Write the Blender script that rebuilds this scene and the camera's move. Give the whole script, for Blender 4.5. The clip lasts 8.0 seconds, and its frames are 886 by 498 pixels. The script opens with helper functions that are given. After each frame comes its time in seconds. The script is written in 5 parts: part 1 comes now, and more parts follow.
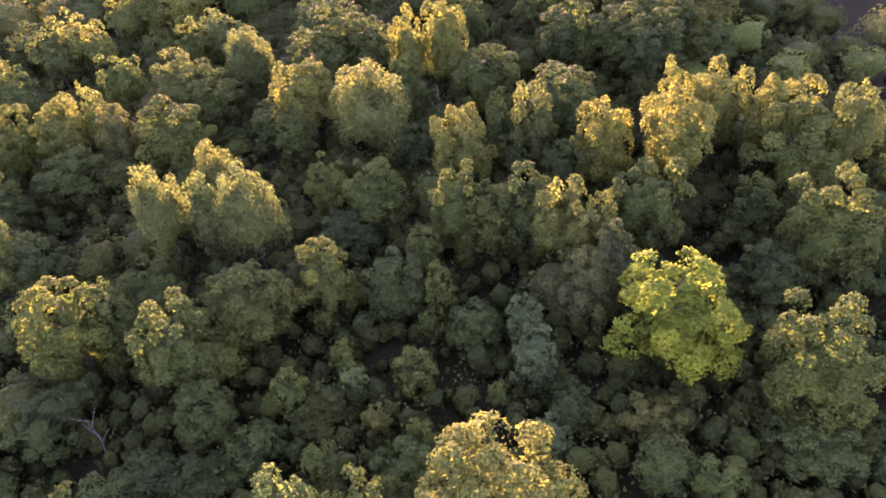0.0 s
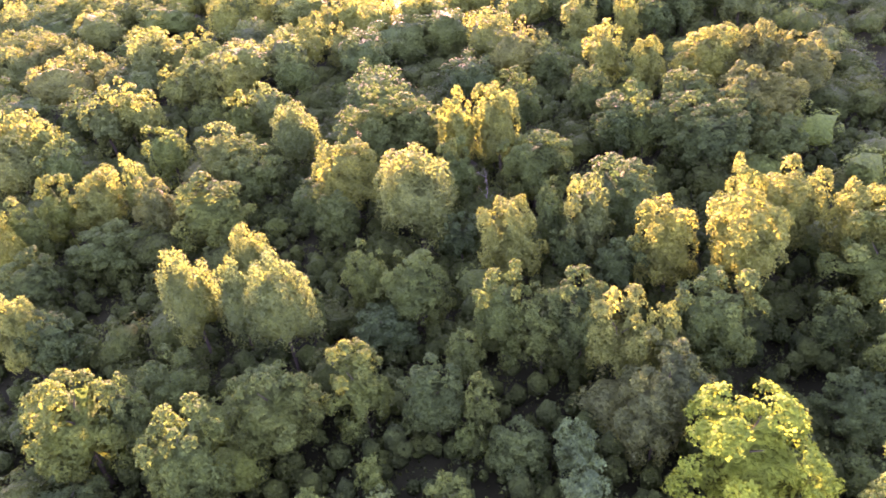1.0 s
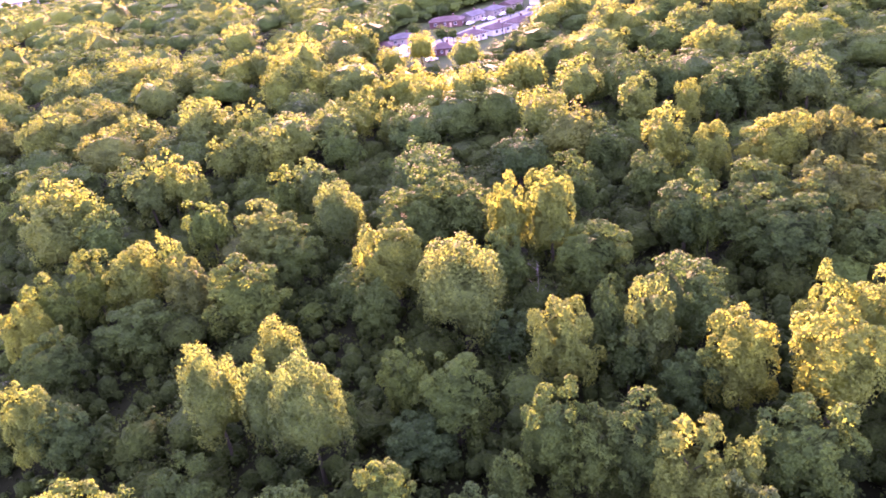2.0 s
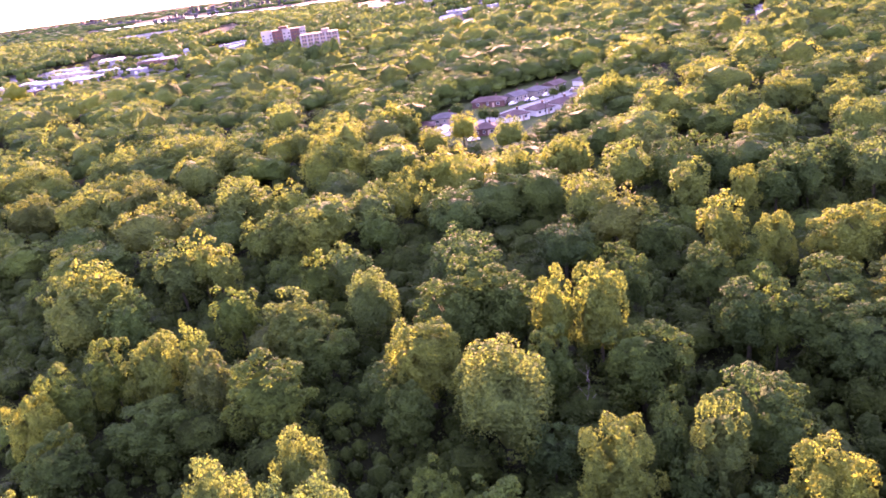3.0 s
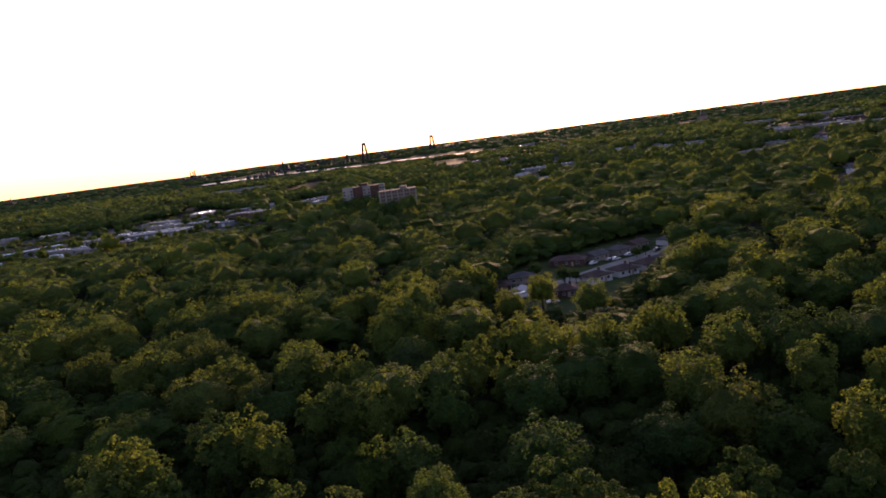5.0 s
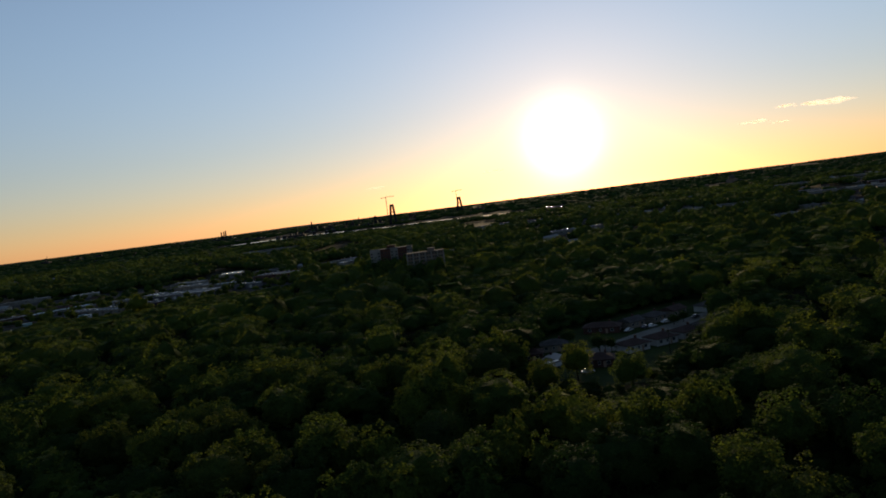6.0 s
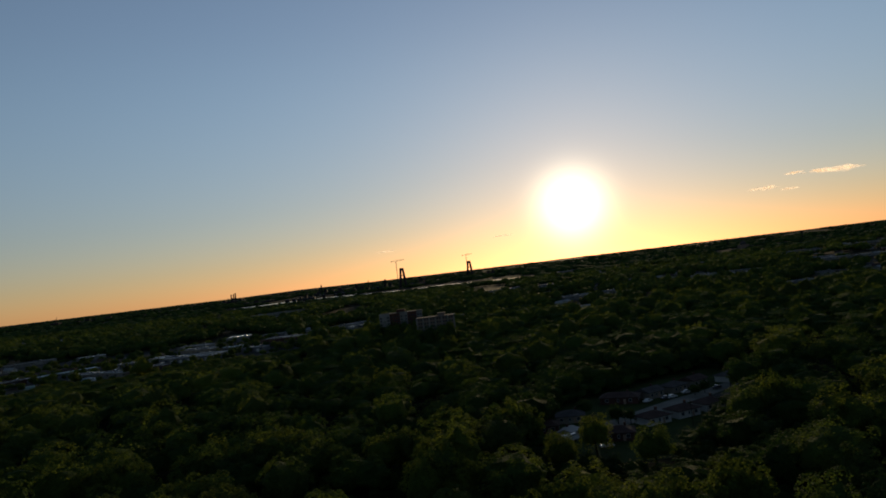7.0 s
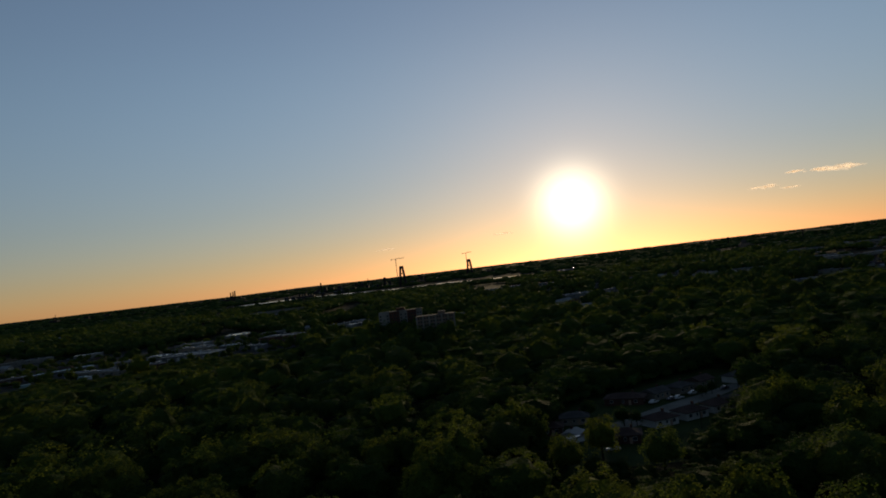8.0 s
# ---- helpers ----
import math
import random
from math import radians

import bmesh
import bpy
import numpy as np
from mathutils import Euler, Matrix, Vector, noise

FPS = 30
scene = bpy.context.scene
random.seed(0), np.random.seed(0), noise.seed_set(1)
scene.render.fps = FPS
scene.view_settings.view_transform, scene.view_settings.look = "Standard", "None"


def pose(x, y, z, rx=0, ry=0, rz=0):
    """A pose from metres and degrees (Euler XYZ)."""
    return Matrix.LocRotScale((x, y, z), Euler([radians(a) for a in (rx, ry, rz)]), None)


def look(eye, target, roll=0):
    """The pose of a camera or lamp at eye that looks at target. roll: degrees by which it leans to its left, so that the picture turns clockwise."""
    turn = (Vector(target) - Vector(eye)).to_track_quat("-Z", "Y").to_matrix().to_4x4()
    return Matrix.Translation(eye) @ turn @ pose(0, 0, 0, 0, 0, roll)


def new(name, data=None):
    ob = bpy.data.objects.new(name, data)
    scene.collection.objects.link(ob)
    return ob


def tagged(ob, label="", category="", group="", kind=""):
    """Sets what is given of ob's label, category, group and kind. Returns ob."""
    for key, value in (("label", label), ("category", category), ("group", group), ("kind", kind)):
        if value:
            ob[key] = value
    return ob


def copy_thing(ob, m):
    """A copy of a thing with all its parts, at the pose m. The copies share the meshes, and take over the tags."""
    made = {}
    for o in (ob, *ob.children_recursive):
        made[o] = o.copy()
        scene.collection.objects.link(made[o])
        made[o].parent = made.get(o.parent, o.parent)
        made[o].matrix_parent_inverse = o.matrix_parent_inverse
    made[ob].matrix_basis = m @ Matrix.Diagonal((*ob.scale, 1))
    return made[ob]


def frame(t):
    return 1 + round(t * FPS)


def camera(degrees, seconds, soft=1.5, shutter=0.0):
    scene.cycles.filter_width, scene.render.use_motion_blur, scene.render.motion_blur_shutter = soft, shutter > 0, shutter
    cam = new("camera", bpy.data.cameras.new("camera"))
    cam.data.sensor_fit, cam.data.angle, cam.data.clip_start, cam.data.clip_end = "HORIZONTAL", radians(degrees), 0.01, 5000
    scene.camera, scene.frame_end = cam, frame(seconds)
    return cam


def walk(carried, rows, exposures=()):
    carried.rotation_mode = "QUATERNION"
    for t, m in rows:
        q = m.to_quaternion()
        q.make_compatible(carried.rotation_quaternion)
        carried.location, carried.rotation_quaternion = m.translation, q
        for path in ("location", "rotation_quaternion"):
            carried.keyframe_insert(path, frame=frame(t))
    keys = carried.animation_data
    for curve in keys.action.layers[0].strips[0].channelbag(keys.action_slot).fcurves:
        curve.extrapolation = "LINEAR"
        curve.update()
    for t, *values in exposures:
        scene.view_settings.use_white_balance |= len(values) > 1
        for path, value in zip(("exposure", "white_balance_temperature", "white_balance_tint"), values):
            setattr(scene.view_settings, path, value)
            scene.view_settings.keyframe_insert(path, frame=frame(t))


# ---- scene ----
cam = camera(63.4, 8.0, 1.75)
PATH = [
    (0, (-4.082, -33.708, 61.3), (-3.708, -32.18, 60.066), -9.1),
    (0.5, (-2.845, -29.671, 61.324), (-2.499, -28.079, 60.163), -8.7),
    (1, (-1.944, -25.748, 61.186), (-1.631, -24.096, 60.103), -8.3),
    (1.5, (-0.963, -21.407, 61.046), (-0.692, -19.698, 60.043), -8.0),
    (3, (1.166, -8.401, 60.464), (1.329, -6.542, 59.744), -7.7),
    (3.5, (1.59, -3.943, 60.23), (1.719, -2.043, 59.617), -7.6),
    (4, (2.024, 0.563, 60.221), (2.122, 2.495, 59.715), -7.6),
    (4.5, (2.13, 4.241, 60.484), (2.199, 6.198, 60.078), -7.5),
    (4.7, (2.2, 5.8, 60.55), (2.25, 7.767, 60.19), -7.5),
    (6, (1.405, 16.18, 61.317), (1.378, 18.176, 61.198), -7.3),
    (6.5, (1.145, 19.944, 61.309), (1.104, 21.944, 61.288), -7.0),
    (7, (0.657, 23.481, 61.501), (0.625, 25.48, 61.562), -6.9),
    (7.5, (0.399, 27.628, 61.331), (0.366, 29.627, 61.392), -6.9),
    (8, (0.076, 30.84, 61.191), (0.044, 32.839, 61.247), -6.8),
]
EXPOSURES = [(0.0, 6.05, 7900, 114), (0.5, 6.84, 7800, 112), (1.0, 6.86, 7800, 112), (1.7, 6.78, 7800, 112), (2.8, 6.22, 7900, 104), (3.5, 5.78, 8000, 96), (4.0, 5.14, 8200, 90), (4.5, 4.15, 8500, 82),
             (4.7, 3.6, 8400, 72), (5.8, 1.02, 7600, 22), (6.5, 0.52, 7500, 18), (7.0, 0.34, 7500, 16), (8.0, 0.16, 7500, 16)]
walk(cam, [(t, look(eye, target, roll)) for t, eye, target, roll in PATH], EXPOSURES)

# ---- world, sun ----
SUN_AZIMUTH, SUN_ELEVATION = radians(9.63), radians(3.95)
SUN_WAY = Vector((math.sin(SUN_AZIMUTH) * math.cos(SUN_ELEVATION), math.cos(SUN_AZIMUTH) * math.cos(SUN_ELEVATION), math.sin(SUN_ELEVATION)))


def multiply(nodes, links, a, b, fac=1.0):
    mix = nodes.new("ShaderNodeMix")
    mix.data_type, mix.blend_type = "RGBA", "MULTIPLY"
    mix.inputs[0].default_value = fac
    links.new(a, mix.inputs[6])
    links.new(b, mix.inputs[7])
    return mix.outputs[2]


def build_world():
    world = bpy.data.worlds.new("evening_sky")
    scene.world = world
    world.use_nodes = True
    nodes, links = world.node_tree.nodes, world.node_tree.links
    nodes.clear()
    out = nodes.new("ShaderNodeOutputWorld")
    sky = nodes.new("ShaderNodeTexSky")
    sky.sky_type = "NISHITA"
    sky.sun_disc = False
    sky.sun_elevation, sky.sun_rotation = SUN_ELEVATION, SUN_AZIMUTH
    sky.altitude, sky.air_density, sky.dust_density, sky.ozone_density = 60.0, 1.0, 0.13, 3.0
    sky_light = nodes.new("ShaderNodeBackground")
    sky_light.inputs["Strength"].default_value = 0.138
    grade = nodes.new("ShaderNodeHueSaturation")
    grade.inputs["Saturation"].default_value = 0.9
    links.new(sky.outputs["Color"], grade.inputs["Color"])
    haze = nodes.new("ShaderNodeMix")
    haze.data_type, haze.blend_type = "RGBA", "MULTIPLY"
    haze.inputs[0].default_value = 1.0
    haze.inputs[7].default_value = (1.02, 1.0, 1.02, 1)
    links.new(grade.outputs["Color"], haze.inputs[6])
    # the smoky air low over the plain, all round the horizon
    place = nodes.new("ShaderNodeTexCoord")
    split = nodes.new("ShaderNodeSeparateXYZ")
    links.new(place.outputs["Generated"], split.inputs[0])
    smoke = nodes.new("ShaderNodeValToRGB")
    smoke.color_ramp.interpolation = "EASE"
    smoke.color_ramp.elements[0].position, smoke.color_ramp.elements[1].position = 0.0, 0.3
    smoke.color_ramp.elements[0].color, smoke.color_ramp.elements[1].color = (0.77, 0.69, 0.78, 1), (1, 1, 1, 1)
    links.new(split.outputs["Z"], smoke.inputs["Fac"])
    links.new(multiply(nodes, links, haze.outputs[2], smoke.outputs["Color"]), sky_light.inputs["Color"])
    # the sun's own glare and the bright air round it, by the angle from the sun
    coord = nodes.new("ShaderNodeTexCoord")
    dot = nodes.new("ShaderNodeVectorMath")
    dot.operation = "DOT_PRODUCT"
    dot.inputs[1].default_value = SUN_WAY
    links.new(coord.outputs["Generated"], dot.inputs[0])

    def math_node(operation, a, b):
        node = nodes.new("ShaderNodeMath")
        node.operation = operation
        for slot, value in zip(node.inputs, (a, b)):
            if isinstance(value, float):
                slot.default_value = value
            elif value is not None:
                links.new(value, slot)
        return node.outputs[0]

    cosine = math_node("MINIMUM", dot.outputs["Value"], 1.0)
    angle = math_node("ARCCOSINE", cosine, None)
    total = sky_light.outputs[0]
    for width, power, strength, colour in ((2.28, 2.0, 1.25, (1.0, 0.93, 0.72)), (3.4, 1.0, 0.13, (1.0, 0.7, 0.4)), (15.0, 1.0, 0.02, (1.0, 0.55, 0.4))):
        scaled = math_node("DIVIDE", angle, radians(width))
        raised = math_node("POWER", scaled, power)
        fall = math_node("POWER", math.e, math_node("MULTIPLY", raised, -1.0))
        light = nodes.new("ShaderNodeBackground")
        light.inputs["Color"].default_value = (*colour, 1)
        links.new(math_node("MULTIPLY", fall, strength), light.inputs["Strength"])
        add = nodes.new("ShaderNodeAddShader")
        links.new(total, add.inputs[0])
        links.new(light.outputs[0], add.inputs[1])
        total = add.outputs[0]
    links.new(total, out.inputs["Surface"])


build_world()
sun = new("sun", bpy.data.lights.new("sun", "SUN"))
sun.data.energy, sun.data.angle, sun.data.color = 1.35, radians(4), (1.0, 0.84, 0.53)
sun.matrix_world = look(SUN_WAY * 400, (0, 0, 0))


# ---- materials ----
def node_material(name, roughness=0.8, metallic=0.0, specular=0.3):
    mat = bpy.data.materials.new(name)
    mat.use_nodes = True
    bsdf = mat.node_tree.nodes["Principled BSDF"]
    bsdf.inputs["Roughness"].default_value = roughness
    bsdf.inputs["Metallic"].default_value = metallic
    bsdf.inputs["Specular IOR Level"].default_value = specular
    return mat, mat.node_tree.nodes, mat.node_tree.links, bsdf


def noise_mix(nodes, links, scale, detail, low, high, colour_a, colour_b, coord="Object"):
    """A mix of two colours by a noise between low and high."""
    place = nodes.new("ShaderNodeTexCoord")
    tex = nodes.new("ShaderNodeTexNoise")
    tex.inputs["Scale"].default_value, tex.inputs["Detail"].default_value = scale, detail
    links.new(place.outputs[coord], tex.inputs["Vector"])
    ramp = nodes.new("ShaderNodeValToRGB")
    ramp.color_ramp.elements[0].position, ramp.color_ramp.elements[1].position = low, high
    ramp.color_ramp.elements[0].color, ramp.color_ramp.elements[1].color = (*colour_a, 1), (*colour_b, 1)
    links.new(tex.outputs["Fac"], ramp.inputs["Fac"])
    return ramp.outputs["Color"], tex.outputs["Fac"]


def surface(name, colour, vary=0.25, scale=1.2, roughness=0.8, bump=0.1, metallic=0.0, specular=0.3):
    """A weathered surface: two scales of variation and a fine relief."""
    mat, nodes, links, bsdf = node_material(name, roughness, metallic, specular)
    dark = tuple(c * (1 - vary) for c in colour)
    light = tuple(min(1, c * (1 + vary)) for c in colour)
    coarse, _ = noise_mix(nodes, links, scale * 0.12, 4, 0.3, 0.7, dark, light)
    fine, relief = noise_mix(nodes, links, scale * 3, 6, 0.25, 0.75, (0.82, 0.82, 0.82), (1.0, 1.0, 1.0))
    links.new(multiply(nodes, links, coarse, fine), bsdf.inputs["Base Color"])
    if bump:
        node = nodes.new("ShaderNodeBump")
        node.inputs["Strength"].default_value, node.inputs["Distance"].default_value = bump, 0.05
        links.new(relief, node.inputs["Height"])
        links.new(node.outputs["Normal"], bsdf.inputs["Normal"])
    return mat


def foliage(name, colour, through_colour, share=0.43):
    """Leaves: a matt, slightly waxy face that lets sunlight through, varied leaf by leaf, clump by clump and tree by tree."""
    mat, nodes, links, bsdf = node_material(name, 0.9, 0.0, 0.055)
    out = nodes["Material Output"]
    geometry = nodes.new("ShaderNodeNewGeometry")
    leaf = nodes.new("ShaderNodeValToRGB")
    leaf.color_ramp.elements[0].color, leaf.color_ramp.elements[1].color = (0.78, 0.8, 0.82, 1), (1.15, 1.12, 1.0, 1)
    links.new(geometry.outputs["Random Per Island"], leaf.inputs["Fac"])
    tufts = nodes.new("ShaderNodeTexVoronoi")
    tufts.inputs["Scale"].default_value = 1.5
    links.new(geometry.outputs["Position"], tufts.inputs["Vector"])
    tuft = nodes.new("ShaderNodeValToRGB")
    tuft.color_ramp.elements[0].color, tuft.color_ramp.elements[1].color = (0.76, 0.79, 0.82, 1), (1.14, 1.12, 1.0, 1)
    links.new(tufts.outputs["Color"], tuft.inputs["Fac"])
    info = nodes.new("ShaderNodeObjectInfo")
    tree = nodes.new("ShaderNodeValToRGB")
    tree.color_ramp.elements[0].color, tree.color_ramp.elements[1].color = (0.74, 0.88, 0.9, 1), (1.12, 1.08, 0.88, 1)
    links.new(info.outputs["Random"], tree.inputs["Fac"])
    clump = nodes.new("ShaderNodeTexNoise")
    clump.inputs["Scale"].default_value, clump.inputs["Detail"].default_value = 0.09, 3
    links.new(geometry.outputs["Position"], clump.inputs["Vector"])
    patch = nodes.new("ShaderNodeValToRGB")
    patch.color_ramp.elements[0].position, patch.color_ramp.elements[1].position = 0.3, 0.7
    patch.color_ramp.elements[0].color, patch.color_ramp.elements[1].color = (0.75, 0.85, 0.85, 1), (1.15, 1.08, 0.9, 1)
    links.new(clump.outputs["Fac"], patch.inputs["Fac"])
    tint = multiply(nodes, links, multiply(nodes, links, leaf.outputs["Color"], tree.outputs["Color"]), patch.outputs["Color"])
    tint = multiply(nodes, links, tint, tuft.outputs["Color"])
    for target, base in ((bsdf.inputs["Base Color"], colour), (None, through_colour)):
        flat = nodes.new("ShaderNodeRGB")
        flat.outputs[0].default_value = (*base, 1)
        mixed = multiply(nodes, links, flat.outputs[0], tint)
        if target:
            links.new(mixed, target)
        else:
            clear = nodes.new("ShaderNodeBsdfTranslucent")
            links.new(mixed, clear.inputs["Color"])
    # single leaves: small cells, each at its own slant
    cells = nodes.new("ShaderNodeTexVoronoi")
    cells.inputs["Scale"].default_value = 4.5
    links.new(geometry.outputs["Position"], cells.inputs["Vector"])
    relief = nodes.new("ShaderNodeBump")
    relief.inputs["Strength"].default_value, relief.inputs["Distance"].default_value = 0.6, 0.2
    links.new(cells.outputs["Distance"], relief.inputs["Height"])
    boughs = nodes.new("ShaderNodeBump")
    boughs.inputs["Strength"].default_value, boughs.inputs["Distance"].default_value = 0.8, 0.6
    boughs.invert = True
    links.new(tufts.outputs["Distance"], boughs.inputs["Height"])
    links.new(boughs.outputs["Normal"], relief.inputs["Normal"])
    links.new(relief.outputs["Normal"], bsdf.inputs["Normal"])
    links.new(relief.outputs["Normal"], clear.inputs["Normal"])
    mix = nodes.new("ShaderNodeMixShader")
    mix.inputs[0].default_value = share
    links.new(bsdf.outputs[0], mix.inputs[1])
    links.new(clear.outputs[0], mix.inputs[2])
    links.new(mix.outputs[0], out.inputs["Surface"])
    return mat


LEAVES = {
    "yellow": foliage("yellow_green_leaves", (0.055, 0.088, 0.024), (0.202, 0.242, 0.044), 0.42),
    "leafy": foliage("fresh_green_leaves", (0.044, 0.076, 0.024), (0.162, 0.212, 0.044), 0.4),
    "spired": foliage("pale_green_leaves", (0.044, 0.079, 0.026), (0.168, 0.222, 0.048), 0.42),
    "oak": foliage("grey_green_leaves", (0.023, 0.052, 0.016), (0.070, 0.124, 0.031), 0.35),
    "green": foliage("mid_green_leaves", (0.030, 0.064, 0.018), (0.122, 0.182, 0.036), 0.38),
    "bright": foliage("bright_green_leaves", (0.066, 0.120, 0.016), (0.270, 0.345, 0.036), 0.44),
    "sapling": foliage("young_leaves", (0.035, 0.076, 0.021), (0.160, 0.226, 0.046), 0.42),
    "olive": foliage("olive_leaves", (0.039, 0.062, 0.022), (0.152, 0.188, 0.040), 0.4),
    # leaf colour darkened to stand for the shade between tall crowns
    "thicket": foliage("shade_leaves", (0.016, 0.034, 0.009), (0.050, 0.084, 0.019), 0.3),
    "bluish": foliage("bluish_leaves", (0.038, 0.080, 0.031), (0.130, 0.230, 0.058), 0.4),
}
BARK = surface("bark", (0.026, 0.026, 0.014), 0.35, 4.0, 0.9, 0.5, 0.0, 0.05)
PALE_BARK = surface("pale_bark", (0.1, 0.09, 0.075), 0.25, 4.0, 0.9, 0.4)
# near-black base colour, so bare gaps under the crowns look deeply shaded
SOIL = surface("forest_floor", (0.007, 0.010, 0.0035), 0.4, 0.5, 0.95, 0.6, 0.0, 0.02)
GRASS = surface("mown_grass", (0.022, 0.036, 0.011), 0.35, 0.8, 0.95, 0.5, 0.0, 0.03)
ASPHALT = surface("asphalt", (0.036, 0.037, 0.033), 0.35, 1.0, 0.95, 0.2, 0.0, 0.03)
CONCRETE = surface("concrete", (0.105, 0.107, 0.092), 0.25, 1.0, 0.85, 0.2, 0.0, 0.1)
WHITE_WALL = surface("white_siding", (0.31, 0.31, 0.285), 0.15, 1.5, 0.75, 0.1, 0.0, 0.15)
# white siding darkened in colour, for walls turned away from the sun
SHED_WALL = surface("shaded_white_siding", (0.13, 0.133, 0.125), 0.3, 0.8, 0.8, 0.1, 0.0, 0.1)
BEIGE_WALL = surface("beige_siding", (0.15, 0.13, 0.105), 0.15, 1.5, 0.8, 0.1, 0.0, 0.1)
RED_BRICK = surface("red_brick", (0.060, 0.029, 0.023), 0.25, 2.0, 0.9, 0.2, 0.0, 0.06)
TAN_BRICK = surface("tan_brick", (0.13, 0.10, 0.08), 0.2, 2.0, 0.9, 0.2, 0.0, 0.08)
GREY_WALL = surface("grey_panel", (0.10, 0.104, 0.108), 0.25, 0.8, 0.7, 0.1, 0.0, 0.15)
BROWN_ROOF = surface("brown_shingles", (0.054, 0.034, 0.029), 0.3, 2.0, 0.9, 0.4, 0.0, 0.06)
GREY_ROOF = surface("grey_shingles", (0.056, 0.052, 0.05), 0.3, 2.0, 0.9, 0.4, 0.0, 0.06)
FLAT_ROOF = surface("pale_roof_membrane", (0.17, 0.18, 0.175), 0.35, 0.5, 0.6, 0.1, 0.0, 0.15)
METAL_ROOF = surface("metal_roof", (0.34, 0.36, 0.38), 0.25, 0.6, 0.2, 0.05, 0.7)
TEAL_ROOF = surface("teal_metal_roof", (0.22, 0.36, 0.36), 0.2, 0.6, 0.4, 0.1, 0.3)
DARK_STEEL = surface("dark_steel", (0.028, 0.025, 0.025), 0.3, 0.4, 0.85, 0.1, 0.0, 0.05)
WHITE_PAINT = surface("white_car_paint", (0.4, 0.4, 0.38), 0.06, 2.0, 0.25, 0.0, 0.0, 0.5)
DARK_PAINT = surface("dark_car_paint", (0.035, 0.035, 0.04), 0.1, 2.0, 0.25, 0.0, 0.0, 0.5)
RED_PAINT = surface("red_car_paint", (0.25, 0.03, 0.025), 0.1, 2.0, 0.25, 0.0, 0.0, 0.5)
RUBBER = surface("rubber", (0.02, 0.02, 0.02), 0.2, 5.0, 0.9, 0.0)
GLASS = surface("dark_window_glass", (0.03, 0.035, 0.04), 0.2, 1.0, 0.08, 0.0, 0.0, 0.6)
WATER = surface("river_water", (0.02, 0.03, 0.035), 0.2, 0.01, 0.12, 0.0, 0.0, 0.5)
FRAME_WOOD = surface("door_paint", (0.20, 0.13, 0.09), 0.2, 3.0, 0.6, 0.1)


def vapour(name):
    """Thin cloud in the far sky: half clear, half a veil with a glow of its own, added in place of sun through it."""
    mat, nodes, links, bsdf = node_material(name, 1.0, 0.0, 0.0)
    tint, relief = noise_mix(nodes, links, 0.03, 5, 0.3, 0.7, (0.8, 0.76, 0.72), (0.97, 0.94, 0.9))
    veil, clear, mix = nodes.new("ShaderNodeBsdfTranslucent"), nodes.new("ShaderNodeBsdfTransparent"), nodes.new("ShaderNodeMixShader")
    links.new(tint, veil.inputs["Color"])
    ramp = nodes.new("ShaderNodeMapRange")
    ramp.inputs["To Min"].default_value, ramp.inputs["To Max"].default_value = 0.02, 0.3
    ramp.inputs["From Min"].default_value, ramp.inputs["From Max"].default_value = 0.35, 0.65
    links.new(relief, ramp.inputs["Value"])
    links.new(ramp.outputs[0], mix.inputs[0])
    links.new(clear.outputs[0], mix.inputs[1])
    # emission added to the veil, standing for sunlight that comes through from behind
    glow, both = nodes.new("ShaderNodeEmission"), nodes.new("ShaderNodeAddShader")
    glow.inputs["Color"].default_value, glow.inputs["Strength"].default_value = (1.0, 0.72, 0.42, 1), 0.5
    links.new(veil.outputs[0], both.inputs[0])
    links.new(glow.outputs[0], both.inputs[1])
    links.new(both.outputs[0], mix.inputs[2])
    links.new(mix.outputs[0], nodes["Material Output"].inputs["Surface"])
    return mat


CLOUD = vapour("glowing_cloud_vapour")


# ---- meshes ----
def tri_mesh(name, verts, faces, normals, materials, slots=None):
    """A mesh of triangles; the normals, where given, make each tuft of leaves round."""
    me = bpy.data.meshes.new(name)
    verts, faces = np.asarray(verts, np.float32), np.asarray(faces, np.int32)
    me.vertices.add(len(verts))
    me.vertices.foreach_set("co", verts.ravel())
    me.loops.add(faces.size)
    me.loops.foreach_set("vertex_index", faces.ravel())
    me.polygons.add(len(faces))
    me.polygons.foreach_set("loop_start", np.arange(0, faces.size, 3, dtype=np.int32))
    for m in materials:
        me.materials.append(m)
    if slots is not None:
        me.polygons.foreach_set("material_index", np.asarray(slots, np.int32))
    me.polygons.foreach_set("use_smooth", np.ones(len(faces), dtype=bool))
    me.update(calc_edges=True)
    if normals is not None:
        me.normals_split_custom_set_from_vertices(np.asarray(normals, np.float32))
    return me


def part(name, bm, material, parent=None, label=""):
    """Links a bmesh as one mesh object, under parent where there is one."""
    me = bpy.data.meshes.new(name)
    bm.to_mesh(me)
    bm.free()
    me.materials.append(material)
    ob = new(name, me)
    ob.parent = parent
    return tagged(ob, label)


def again(ob, parent, m, name=""):
    """Another piece on the same mesh, under parent."""
    piece = new(name or ob.name.split(".")[0], ob.data)
    piece.parent = parent
    piece.matrix_basis = m
    return piece


